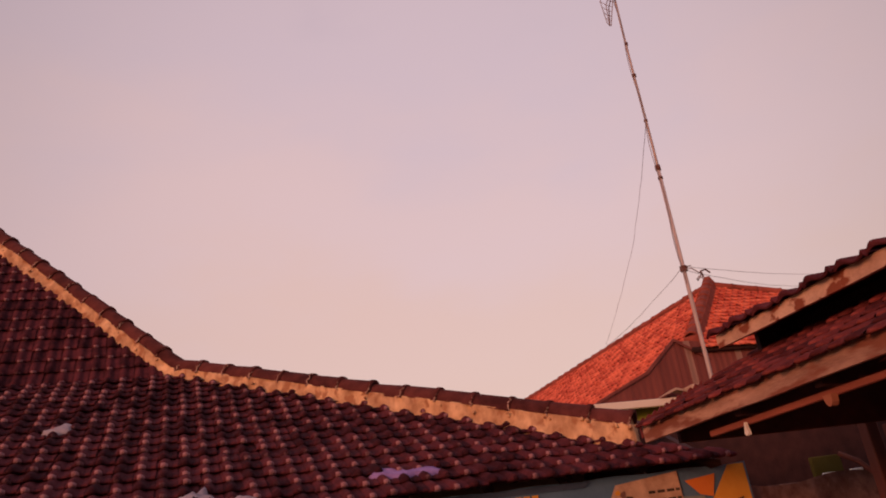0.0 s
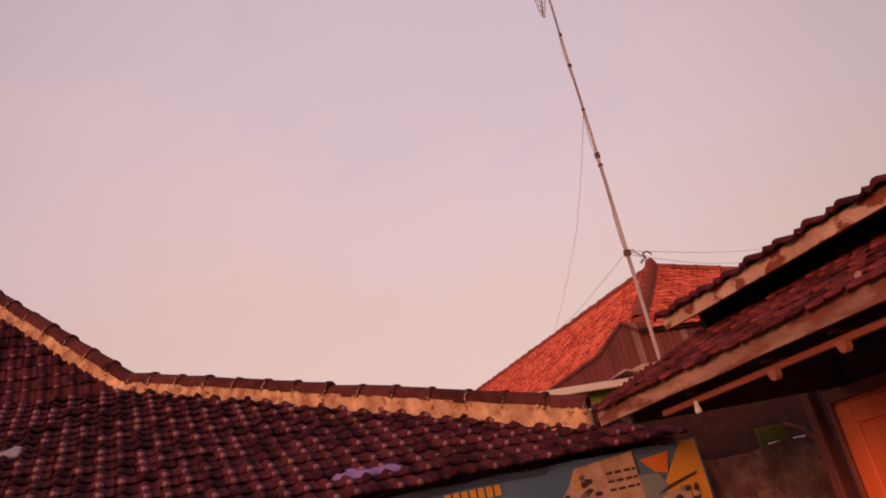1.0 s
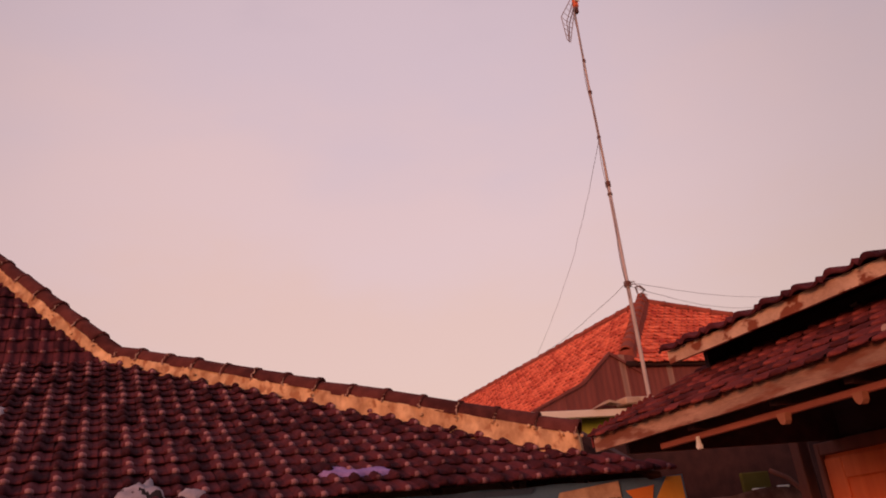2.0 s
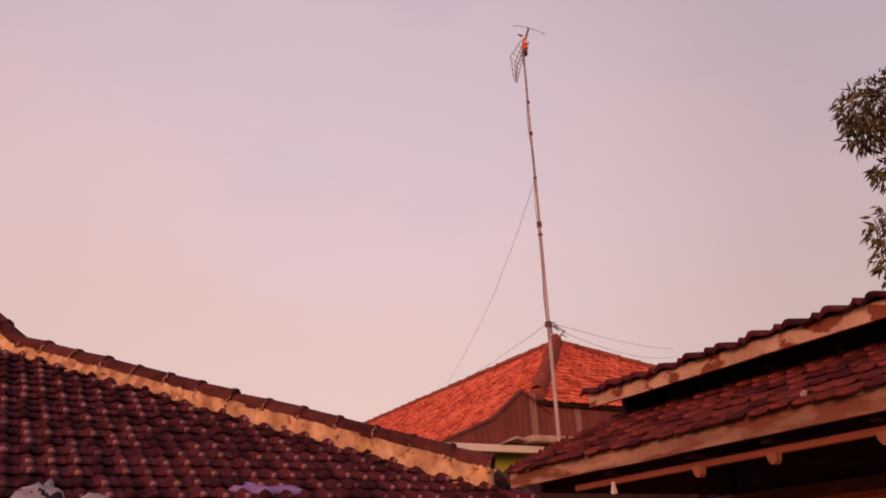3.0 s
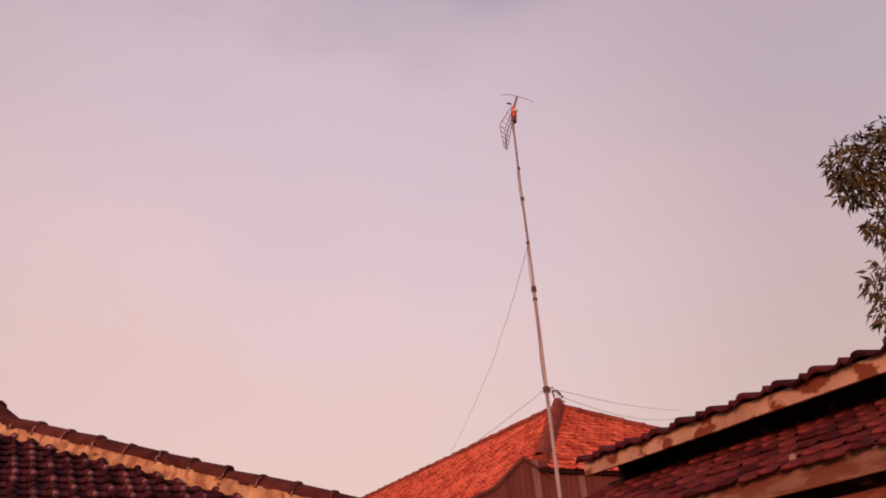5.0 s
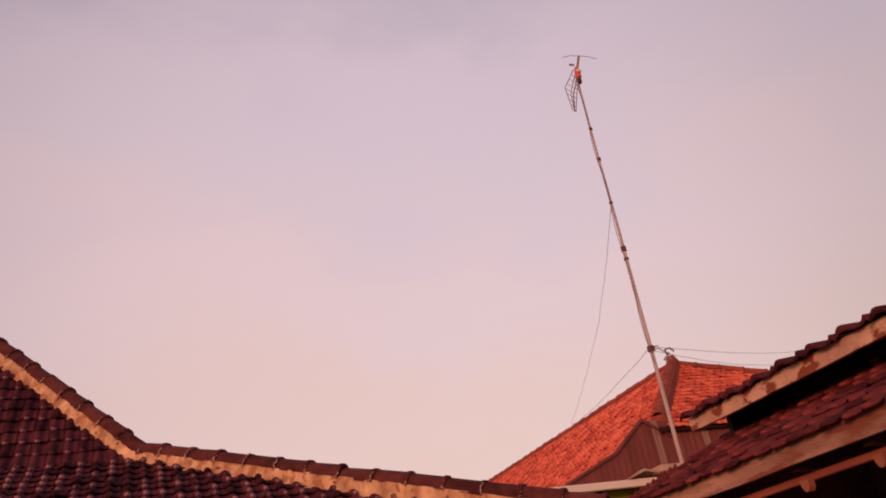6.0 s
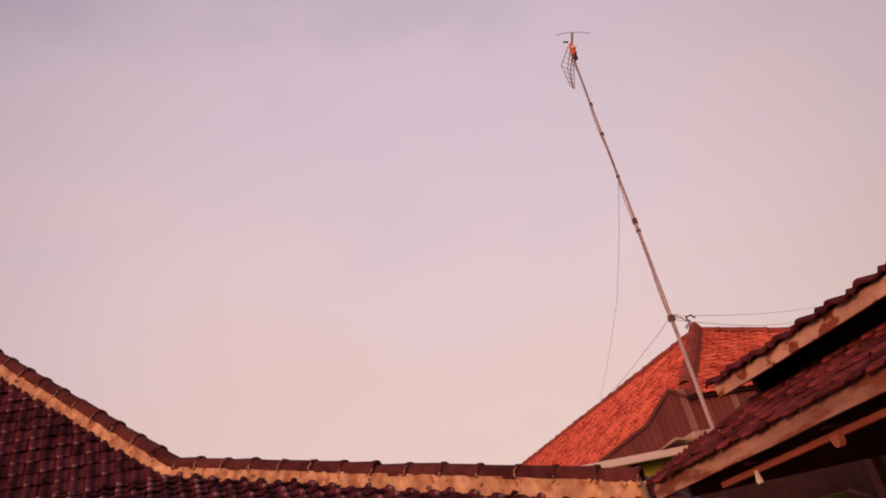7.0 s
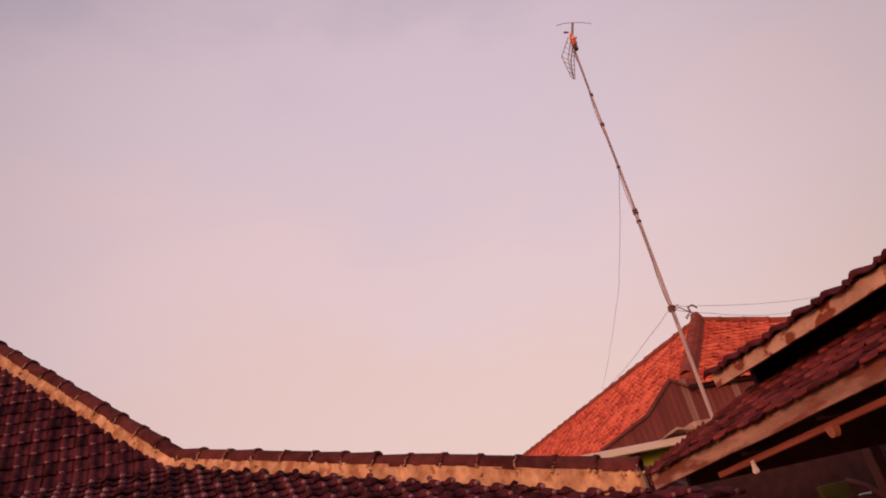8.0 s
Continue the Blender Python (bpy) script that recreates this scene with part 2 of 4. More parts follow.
def tile_shape(width, length, hump, seed=0, proud=1.0):
    """One pressed clay tile with a round knob at its foot: vertices, faces, material of each face (0 body, 1 knob)."""
    rr = random.Random(seed)
    k = width / 0.205
    us = [u * k for u in (0.0, 0.014, 0.030, 0.048, 0.075, 0.102, 0.120, 0.136, 0.160, 0.195, 0.215)]

    def h(u):
        c = abs(u / k - 0.075) / 0.056
        return (math.cos(c * math.pi / 2) ** 0.8 * hump if c < 1 else 0.0) + (0.007 if u / k > 0.19 else 0.0)
    verts, faces, ms = [], [], []
    stations = [(0.004, 0.25, 0.012), (-0.012, 0.70, 0.020), (0.004, 0.98, 0.029), (0.045, 0.92, 0.026), (length + 0.03, 0.40, 0.000)]
    jit = rr.uniform(-0.004, 0.004)
    for v, lower, lift in stations:
        verts += [(u, v - 0.040 * (h(u) / hump if v < 0.02 else 0), h(u) * lower + (lift + jit) * proud) for u in us]
    verts += [(u, 0.006, h(u) * 0.3 + 0.002) for u in us]
    n = len(us)
    for st in range(4):
        for i in range(n - 1):
            faces.append((st * n + i, st * n + i + 1, (st + 1) * n + i + 1, (st + 1) * n + i))
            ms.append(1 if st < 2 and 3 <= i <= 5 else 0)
    for i in range(n - 1):
        faces.append((5 * n + i, 5 * n + i + 1, i + 1, i))
        ms.append(0)
    return verts, faces, ms


def rolled_shape(width, length, hump, seed=0):
    """One large tile of the porch roof: a broad roll, a trough and a sharp upturned edge."""
    rr = random.Random(seed)
    prof = [(0.0, 0.10), (0.06, 0.45), (0.13, 0.85), (0.20, 1.0), (0.30, 0.95), (0.40, 0.62), (0.50, 0.22), (0.60, 0.06), (0.72, 0.10), (0.82, 0.42), (0.87, 0.80), (0.90, 0.62), (0.94, 0.12), (1.03, 0.06)]
    verts, faces = [], []
    jit = rr.uniform(-0.005, 0.005)
    for v, k, lift in ((0.006, 0.55, 0.004), (-0.006, 0.9, 0.014), (0.006, 1.0, 0.022), (length + 0.03, 0.75, 0.002)):
        verts += [(u * width, v, z * hump * k + lift + jit * u) for u, z in prof]
    n = len(prof)
    for st in range(3):
        for i in range(n - 1):
            faces.append((st * n + i, st * n + i + 1, (st + 1) * n + i + 1, (st + 1) * n + i))
    return verts, faces, [1 if f[0] < 2 * n else 0 for f in faces]


SMALL, FAR_SIZE, LEAN_SIZE, BIG = (0.158, 0.212), (0.150, 0.185), (0.132, 0.200), (0.270, 0.33)
SHAPES = [tile_shape(*SMALL, 0.047, k) for k in range(4)]
FAR_SHAPES = [tile_shape(*FAR_SIZE, 0.030, k, 0.8) for k in range(4)]
LEAN_SHAPES = [tile_shape(*LEAN_SIZE, 0.021, k, 0.65) for k in range(4)]
ROLLED_SHAPES = [rolled_shape(*BIG, 0.048, k) for k in range(4)]


def inside(p, poly):
    c = False
    for i in range(len(poly)):
        (x1, y1), (x2, y2) = poly[i], poly[i - 1]
        if (y1 > p[1]) != (y2 > p[1]) and p[0] < (x2 - x1) * (p[1] - y1) / (y2 - y1) + x1:
            c = not c
    return c


def lay_tiles(parent, origin, along, up, poly, body, nose, near, limit=290, seed=1, shift=0.5, shapes=SHAPES, size=SMALL):
    """Rows of tiles on the plane through origin with the ways along (level) and up (the slope); poly in metres along and up.
    The ones nearest to the point near are parts; the rest one joined part."""
    rr = random.Random(seed)
    wide, long = size
    o, a, u = site(origin), Vector(along).normalized(), Vector(up).normalized()
    poly, near = [(p[0] * K, p[1] * K) for p in poly], site(near)
    w = a.cross(u)
    lo = [min(p[i] for p in poly) for i in (0, 1)]
    hi = [max(p[i] for p in poly) for i in (0, 1)]
    spots = []
    for r in range(int((hi[1] - lo[1]) / long) + 1):
        for c in range(int((hi[0] - lo[0]) / wide) + 2):
            x, y = lo[0] + c * wide - wide * shift, lo[1] + r * long
            if inside((x + wide / 2, y + long * 0.5), poly):
                sunk = 0.012 * noise.noise((x * 0.9, y * 0.9, seed))
                spots.append((x + rr.gauss(0, 0.004), y + rr.gauss(0, 0.006), rr.gauss(0, 1.2), sunk + rr.gauss(0, 0.003), rr.randrange(4)))
    spots.sort(key=lambda s: (o + a * s[0] + u * s[1] - near).length)
    frame3 = Matrix((a, u, w)).transposed().to_4x4()
    meshes = []
    for verts, faces, ms in shapes:
        me = bpy.data.meshes.new("tile")
        me.from_pydata(verts, [], faces)
        me.materials.append(body[0]), me.materials.append(nose[0])
        me.polygons.foreach_set("material_index", ms)
        me.polygons.foreach_set("use_smooth", [True] * len(faces))
        meshes.append(me)
    V, F, M = [], [], []
    for i, (x, y, turn, lift, kind) in enumerate(spots):
        m = Matrix.Translation(o + a * x + u * y + w * lift) @ frame3 @ Matrix.Rotation(radians(turn), 4, "Z")
        if i < limit:
            ob = new("tile", meshes[kind])
            ob.parent = parent
            ob.matrix_basis = m
        else:
            verts, faces, ms = shapes[kind]
            k = len(V)
            V += [tuple(m @ Vector(v)) for v in verts]
            F += [tuple(j + k for j in f) for f in faces]
            M += ms
    if V:
        me = bpy.data.meshes.new("tiles")
        me.from_pydata(V, [], F)
        me.materials.append(body[1]), me.materials.append(nose[1])
        me.polygons.foreach_set("material_index", M)
        me.polygons.foreach_set("use_smooth", [True] * len(F))
        ob = new("tiles", me)
        ob.parent = parent
        tagged(ob, kind="stuff")
    return len(spots)


def roof_body(name, polys, depth, material, parent, label=""):
    """Slabs under the tiles, thick downwards."""
    bm = bmesh.new()
    for poly in polys:
        p = prism(poly, (0, 0, -depth))
        me = bpy.data.meshes.new("tmp")
        p.to_mesh(me)
        p.free()
        bm.from_mesh(me)
        bpy.data.meshes.remove(me)
    return part(name, bm, material, parent, label)


def cap_mesh(name, length, radius, material, collar=0.019):
    """Half-round ridge tile along +x with a thicker collar at its lower end."""
    bm = bmesh.new()
    rows = []
    length, radius = length * K, radius * K
    for x, r in ((0.0, radius + collar), (0.04, radius + collar), (0.06, radius + 0.002), (length + 0.03, radius - 0.008)):
        rows.append([bm.verts.new((x, r * math.cos(math.pi * k / 8), r * 1.05 * math.sin(math.pi * k / 8))) for k in range(9)])
    low = [bm.verts.new((0.0, (radius - 0.006) * math.cos(math.pi * k / 8), (radius - 0.006) * math.sin(math.pi * k / 8))) for k in range(9)]
    for a, b in zip([low] + rows, rows):
        for k in range(8):
            bm.faces.new((a[k + 1], a[k], b[k], b[k + 1]))
    me = bpy.data.meshes.new(name)
    bmesh.ops.recalc_face_normals(bm, faces=bm.faces[:])
    bm.to_mesh(me)
    bm.free()
    me.polygons.foreach_set("use_smooth", [True] * len(me.polygons))
    me.materials.append(material)
    return me


def mortar_bed(a, b, width, low, high, rough, seed, sunk=0.06):
    """A lumpy mortar wall along the line from a to b, its foot uneven."""
    a, b = Vector(a), Vector(b)
    d = b - a
    n = max(8, int(d.length / 0.025))
    side = Vector((d.y, -d.x, 0)).normalized()
    widths = [0.7, 0.62, 0.56, 0.53, 0.52, 0.5]
    bm = bmesh.new()
    rows = []
    for i in range(n + 1):
        c = a.lerp(b, i / n)
        height = low + (high - low) * i / n
        levels = [-sunk, 0.0, height * 0.3, height * 0.62, height * 0.88, height]
        ring = []
        for sgn in (1, -1):
            col = []
            for z, k in zip(levels, widths):
                p = c + side * sgn * width * k + Vector((0, 0, z))
                q = noise.noise((p.x * 9 + seed, p.y * 9, p.z * 11)) + 0.6 * noise.noise((p.x * 27, p.y * 27 + seed, p.z * 30))
                col.append(bm.verts.new(p + side * sgn * q * rough + Vector((0, 0, q * rough * 0.6 if z < height else 0))))
            ring.append(col)
        rows.append(ring[0] + ring[1][::-1])
    m = len(rows[0])
    for r0, r1 in zip(rows, rows[1:]):
        for k in range(m - 1):
            bm.faces.new((r0[k], r0[k + 1], r1[k + 1], r1[k]))
    bm.faces.new(rows[0][::-1]), bm.faces.new(rows[-1])
    bmesh.ops.recalc_face_normals(bm, faces=bm.faces[:])
    return bm


def lay_caps(parent, me, a, b, pitch, lift, count=None, seed=3):
    """Ridge caps from the low end a towards b."""
    rr = random.Random(seed)
    a, b, pitch, lift = site(a), site(b), pitch * K, lift * K
    d = (b - a).normalized()
    side = Vector((0, 0, 1)).cross(d).normalized()
    up = d.cross(side)
    f = Matrix((d, side, up)).transposed().to_4x4()
    count = count or round((b - a).length / pitch)
    pitch = (b - a).length / count
    for i in range(count):
        ob = new("ridge_cap", me)
        ob.parent = parent
        ob.matrix_basis = Matrix.Translation(a + d * (i * pitch + rr.gauss(0, 0.006)) + Vector((0, 0, lift + rr.gauss(0, 0.004)))) @ f @ Euler((rr.gauss(0, 0.04), rr.gauss(0, 0.015), rr.gauss(0, 0.015))).to_matrix().to_4x4()


def lumps(parent, points, size, seed):
    """Mortar lumps squeezed out at the joints."""
    rr = random.Random(seed)
    for p in points:
        bm = bmesh.new()
        z = size * rr.uniform(0.7, 1.4)
        m = Matrix.Translation(Vector(p) + Vector((rr.gauss(0, 0.012), rr.gauss(0, 0.012), rr.uniform(-0.03, 0.0)))) @ Euler((rr.random() * 3, rr.random() * 3, 0)).to_matrix().to_4x4() @ Matrix.Diagonal((z, z * 0.7, z * 0.8, 1))
        r = bmesh.ops.create_icosphere(bm, subdivisions=1, radius=1.0, matrix=m)
        for v in r["verts"]:
            v.co += Vector((rr.gauss(0, 1), rr.gauss(0, 1), rr.gauss(0, 1))) * z * 0.14
        part("mortar_lump", bm, MORTAR, parent, smooth=True)


def joint_smear(parent, at, along, reach, thick, seed):
    """A rough mortar band over the joint of two ridge caps, from one foot up to an angle."""
    rr = random.Random(seed)
    d = Vector(along).normalized()
    side = Vector((d.y, -d.x, 0)).normalized()
    if side.y > 0:
        side = -side
    up = side.cross(d)
    if up.z < 0:
        up = -up
    pts = []
    for k in range(11):
        w = radians(-6 + reach * k / 10)
        r = 0.086 + rr.gauss(0, 0.0015)
        pts.append(Vector(at) + side * r * math.cos(w) + up * (r * 1.04 * math.sin(w)) + d * rr.gauss(0, 0.007))
    widths = [thick * rr.uniform(0.5, 1.7) * (1.25 - 0.9 * k / 10) for k in range(11)]
    part("joint_mortar", tube(bmesh.new(), pts, widths, 6), JOINT, parent, smooth=True)


# ---- ground ----
bm = bmesh.new()
bmesh.ops.create_grid(bm, x_segments=60, y_segments=60, size=600)
for v in bm.verts:
    r = math.hypot(v.co.x, v.co.y)
    v.co.z = -0.004 if r < 60 else noise.noise((v.co.x * 0.01, v.co.y * 0.01, 0)) * 1.5 - 1.0
tagged(part("ground", bm, EARTH), "trodden brown earth of the courtyard between the houses", "ground", kind="structure")

# ---- the old house with the broken-pitch roof ----
EAVE_Y, EAVE_Z, CORNER_X = 5.58, 1.90, 3.153
BEND = Vector((0.312, 8.066, 3.215))
TOP = BEND + Vector((-0.598, 0.468, 0.640)) * 3.4
LEFT = -4.5
CORNER = Vector((CORNER_X, EAVE_Y, EAVE_Z))
old_house = base("old_house", (-1.5, 8.5, 0), "old house with dark mossy clay tile roof in two pitches", "house")
BACK_Y = 16.0
inner = CORNER.lerp(BEND, 0.035)
front_low = [(LEFT, inner.y, inner.z), tuple(inner), tuple(BEND), (LEFT, BEND.y, BEND.z)]
front_high = [(LEFT, BEND.y, BEND.z), tuple(BEND), tuple(TOP), (LEFT, TOP.y, TOP.z)]
side_low = [tuple(CORNER), (CORNER_X, BACK_Y, EAVE_Z), (BEND.x, BACK_Y - 2.0, BEND.z), tuple(BEND)]
side_high = [tuple(BEND), (BEND.x, BACK_Y - 2.0, BEND.z), (TOP.x, BACK_Y - 3.4, TOP.z), tuple(TOP)]
old_roof = roof_body("roof", [front_low, front_high, side_low, side_high], 0.03, UNDER, old_house, "dark clay tile roof, steep above and flatter below")
for lo, hi in (((LEFT, 6.35, 0), (2.7, 6.5, 2.1)), ((2.55, 6.5, 0), (2.7, BACK_Y - 1, 2.0))):
    part("wall", block(lo, hi, 0.006), WALL, old_house, "shaded plaster wall under the eave")
for k in range(22):
    x = 3.2 - k * 0.46
    s = (BEND.z - EAVE_Z) / (BEND.y - EAVE_Y)
    part("rafter", prism([(x, EAVE_Y + 0.16, EAVE_Z + 0.02), (x, EAVE_Y + 0.9, EAVE_Z - 0.055 + 0.86 * s), (x, EAVE_Y + 0.9, EAVE_Z - 0.12 + 0.86 * s), (x, EAVE_Y + 0.16, EAVE_Z - 0.04)], (0.045, 0, 0)), SHADE_WOOD, old_house)

LOW_END = CORNER + (BEND - CORNER) * 0.1126
CAP_LOW, CAP_BEND, CAP_TOP = Vector((LOW_END.x, LOW_END.y, 2.172)), Vector((BEND.x, BEND.y, 3.278)), TOP + Vector((0, 0, 0.07))
BED = "cracked ochre mortar bed under the hip caps"
hip_bed = part("hip_ridge", mortar_bed(LOW_END, BEND, 0.15, CAP_LOW.z - LOW_END.z + 0.006, CAP_BEND.z - BEND.z + 0.006, 0.024, 2.0), MORTAR, old_house, BED, smooth=True)
hip_bed_high = part("hip_ridge", mortar_bed(BEND, TOP, 0.15, CAP_BEND.z - BEND.z + 0.006, 0.078, 0.022, 7.0), MORTAR, old_house, BED, smooth=True)
cap = cap_mesh("ridge_cap", 0.25, 0.080, CAP, 0.014)
HIGH_START = CAP_BEND + (CAP_TOP - CAP_BEND).normalized() * -0.05
lay_caps(hip_bed, cap, CAP_LOW, CAP_BEND, 0.25, 0.0, 14, seed=3)
lay_caps(hip_bed_high, cap, HIGH_START, CAP_TOP, 0.252, 0.0, seed=4)
for bed, a, b, seed in ((hip_bed, CAP_LOW, CAP_BEND, 21), (hip_bed_high, HIGH_START, CAP_TOP, 22)):
    n = round((b - a).length / 0.252)
    rr = random.Random(seed)
    lumps(bed, [a.lerp(b, (k + rr.uniform(-0.1, 0.1)) / n) + Vector((-0.05, -0.066, rr.uniform(-0.035, 0.0))) for k in range(n)], 0.012, seed + 3)
    for k in range(n):
        joint_smear(bed, a.lerp(b, (k + 0.03) / n), b - a, rr.choice((35, 50, 70, 90)), rr.uniform(0.0035, 0.0065), seed * 40 + k)
lumps(hip_bed, [CAP_LOW.lerp(CAP_BEND, k / 14) + Vector((-0.05, -0.07, 0.0)) for k in (0.1, 0.4, 1, 1.2, 1.9, 2.1, 3.0)], 0.015, 6)
# the mouth of the lowest cap is filled with mortar
hip_way = (BEND - LOW_END).normalized()
hip_side = Vector((hip_way.y, -hip_way.x, 0)).normalized()
part("end_plug", prism([LOW_END + hip_way * 0.012 + hip_side * 0.078 * math.cos(math.pi * k / 8) + Vector((0, 0, 0.118 + 0.078 * math.sin(math.pi * k / 8))) for k in range(9)], hip_way * 0.03), MORTAR, hip_bed)

# ---- the long building with a lean-to ----
FX, FZ = 2.416, 1.970          # lower fascia, its foot
UX, UZ = 2.851, 2.362         # upper fascia, its foot
NEAR_Y = -2.5
lean = math.tan(radians(22.7))
porch_house = base("porch_house", (4.6, 2.0, 0), "long low house with a tiled lean-to porch and upper roof", "house")
LX0, LX1, LZ0 = FX - 0.018, 3.285, FZ + 0.055
LZ1 = LZ0 + (LX1 - LX0) * lean
low_roof = roof_body("lean_to_roof", [[(LX0 + 0.03, 5.087, LZ0 + 0.012), (LX1, 5.087, LZ1), (LX1, NEAR_Y, LZ1), (LX0 + 0.03, NEAR_Y, LZ0 + 0.012)]], 0.03, UNDER, porch_house, "lean-to roof of red-brown clay tiles")
UX0, UX1, UZ0 = UX - 0.03, 6.2, UZ + 0.042
rise = math.tan(radians(12))
UZ1 = UZ0 + (UX1 - UX0) * rise
high_roof = roof_body("upper_roof", [[(UX0 + 0.03, 4.915, UZ0), (UX1, 4.915, UZ1), (UX1, NEAR_Y, UZ1), (UX0 + 0.03, NEAR_Y, UZ0)],
                                     [(UX1, 4.915, UZ1), (9.0, 4.915, UZ0), (9.0, NEAR_Y, UZ0), (UX1, NEAR_Y, UZ1)]], 0.03, UNDER, porch_house, "upper roof of dark clay tiles")


def fascia(x, y0, y1, z0, z1, thick, material, label, seed):
    """A long board, its edges slightly uneven."""
    bm = bmesh.new()
    n = 60
    rows = []
    for i in range(n + 1):
        y = y0 + (y1 - y0) * i / n
        j0, j1 = noise.noise((y * 2.3, seed, 0)) * 0.006, noise.noise((y * 2.1, seed, 5)) * 0.005
        rows.append([bm.verts.new(p) for p in ((x, y, z0 + j0), (x - 0.002 + j1, y, (z0 + z1) / 2), (x, y, z1 + j1), (x + thick, y, z1 + j1), (x + thick, y, z0 + j0))])
    for a, b in zip(rows, rows[1:]):
        for k in range(5):
            bm.faces.new((a[k], a[(k + 1) % 5], b[(k + 1) % 5], b[k]))
    bm.faces.new(rows[0][::-1]), bm.faces.new(rows[-1])
    bmesh.ops.recalc_face_normals(bm, faces=bm.faces[:])
    return part("fascia", bm, material, porch_house, label)


fascia(FX, NEAR_Y, 5.077, FZ, FZ + 0.082, 0.022, FASCIA, "stained wooden fascia board of the lean-to", 1.0)
fascia(UX, NEAR_Y, 4.931, UZ, UZ + 0.066, 0.022, PALE_FASCIA, "pale peeling fascia board of the upper roof", 4.0)
part("batten", block((2.525, NEAR_Y, 1.918), (2.55, 4.72, 1.944), 0.003), BATTEN, porch_house, "red-brown batten behind the fascia")
for y, m, text in ((4.435, WHITE, "small cream hanging ornament"), (3.95, BRACKET, ""), (3.60, BRACKET, ""), (3.18, BRACKET, ""), (2.7, BRACKET, "")):
    if text:
        foot = [(y - 0.004, 1.926), (y + 0.004, 1.926), (y + 0.010, 1.900), (y + 0.017, 1.884), (y + 0.006, 1.872), (y - 0.002, 1.878), (y - 0.012, 1.874), (y - 0.013, 1.886), (y - 0.007, 1.902)]
    else:
        foot = [(y - 0.022, 1.924), (y + 0.022, 1.924), (y + 0.019, 1.905), (y + 0.012, 1.890), (y + 0.002, 1.882), (y - 0.009, 1.884), (y - 0.018, 1.896)]
    part("bracket", prism([(2.50, p, z) for p, z in foot], (0.012 if text else 0.03, 0, 0.0)), m, porch_house, text)
    part("rafter", prism([(2.48, y - 0.02, 1.985), (3.25, y - 0.02, 2.27), (3.25, y - 0.02, 2.23), (2.60, y - 0.02, 1.955), (2.48, y - 0.02, 1.955)], (0, 0.04, 0)), SHADE_WOOD, porch_house)
# walls and end boards close the dark gaps, porch shade painted into their colour
part("upper_wall", block((3.30, NEAR_Y, 2.15), (3.40, 4.87, 2.485), 0.004), SHADE_WOOD, porch_house, "boarded wall between the two roofs, coloured dark for shade")
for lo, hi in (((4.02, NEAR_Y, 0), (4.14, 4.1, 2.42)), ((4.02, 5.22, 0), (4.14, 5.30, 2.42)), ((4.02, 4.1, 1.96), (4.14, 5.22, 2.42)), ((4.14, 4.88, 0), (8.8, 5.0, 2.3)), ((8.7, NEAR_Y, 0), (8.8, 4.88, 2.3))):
    part("wall", block(lo, hi, 0.003), SHADE_WOOD, porch_house, "porch wall with the shade put into its dark colour")
part("end_board", prism([(3.06, 4.88, 2.16), (4.1, 4.88, 2.16), (4.1, 4.88, UZ0 - 0.03 + (4.1 - UX0) * rise), (3.06, 4.88, UZ0 - 0.03 + (3.06 - UX0) * rise)], (0, 0.03, 0)), SHADE_WOOD, porch_house, "end boards in shade colour, filling the dark gap under the upper roof")
part("lean_to_end", prism([(2.60, 5.06, 1.95), (4.1, 5.06, 1.95), (4.1, 5.06, 2.62), (3.30, 5.06, 2.33), (2.60, 5.06, 2.07)], (0, 0.025, 0)), SHADE_WOOD, porch_house, "end boards of the lean-to, coloured dark for shade")
for y in (1.2, -1.0):
    part("porch_post", block((2.60, y - 0.035, 0), (2.67, y + 0.035, 1.96)), SHADE_WOOD, porch_house)

teeth = []
for k in range(11):
    x = LX0 + 0.02 + k * 0.038
    teeth += [(x, 5.092, LZ0 + 0.032 + (x - LX0) * lean), (x + 0.022, 5.092, LZ0 + 0.057 + (x - LX0) * lean)]
x = teeth[-1][0] + 0.016
part("verge_sheet", prism(teeth + [(x, 5.092, LZ0 - 0.03 + (x - LX0) * lean), (LX0 + 0.02, 5.092, LZ0 - 0.03)], (0, 0.012, 0)), RED_TILE[0], porch_house, "dark toothed sheet along the verge")
door = base("door_1", (4.0, 4.66, 0), "orange varnished panelled wooden door in the porch wall", "door", kind="structure")
part("door_leaf", block((4.0, 4.13, 0.02), (4.015, 5.19, 1.88), 0.004), DOOR, door)
for lo, hi in (((3.985, 5.07, 0.02), (4.0, 5.19, 1.86)), ((3.985, 4.13, 0.02), (4.0, 4.25, 1.86)), ((3.985, 4.25, 1.74), (4.0, 5.07, 1.86)), ((3.985, 4.25, 0.95), (4.0, 5.07, 1.07)), ((3.985, 4.58, 1.07), (4.0, 4.68, 1.74))):
    part("door_rail", block(lo, hi, 0.006), DOOR, door)
part("door_frame", block((3.97, 5.19, 0.0), (4.03, 5.225, 1.95), 0.005), REDWOOD, door)
part("door_frame", block((3.97, 4.10, 1.88), (4.03, 5.19, 1.95), 0.005), REDWOOD, door)

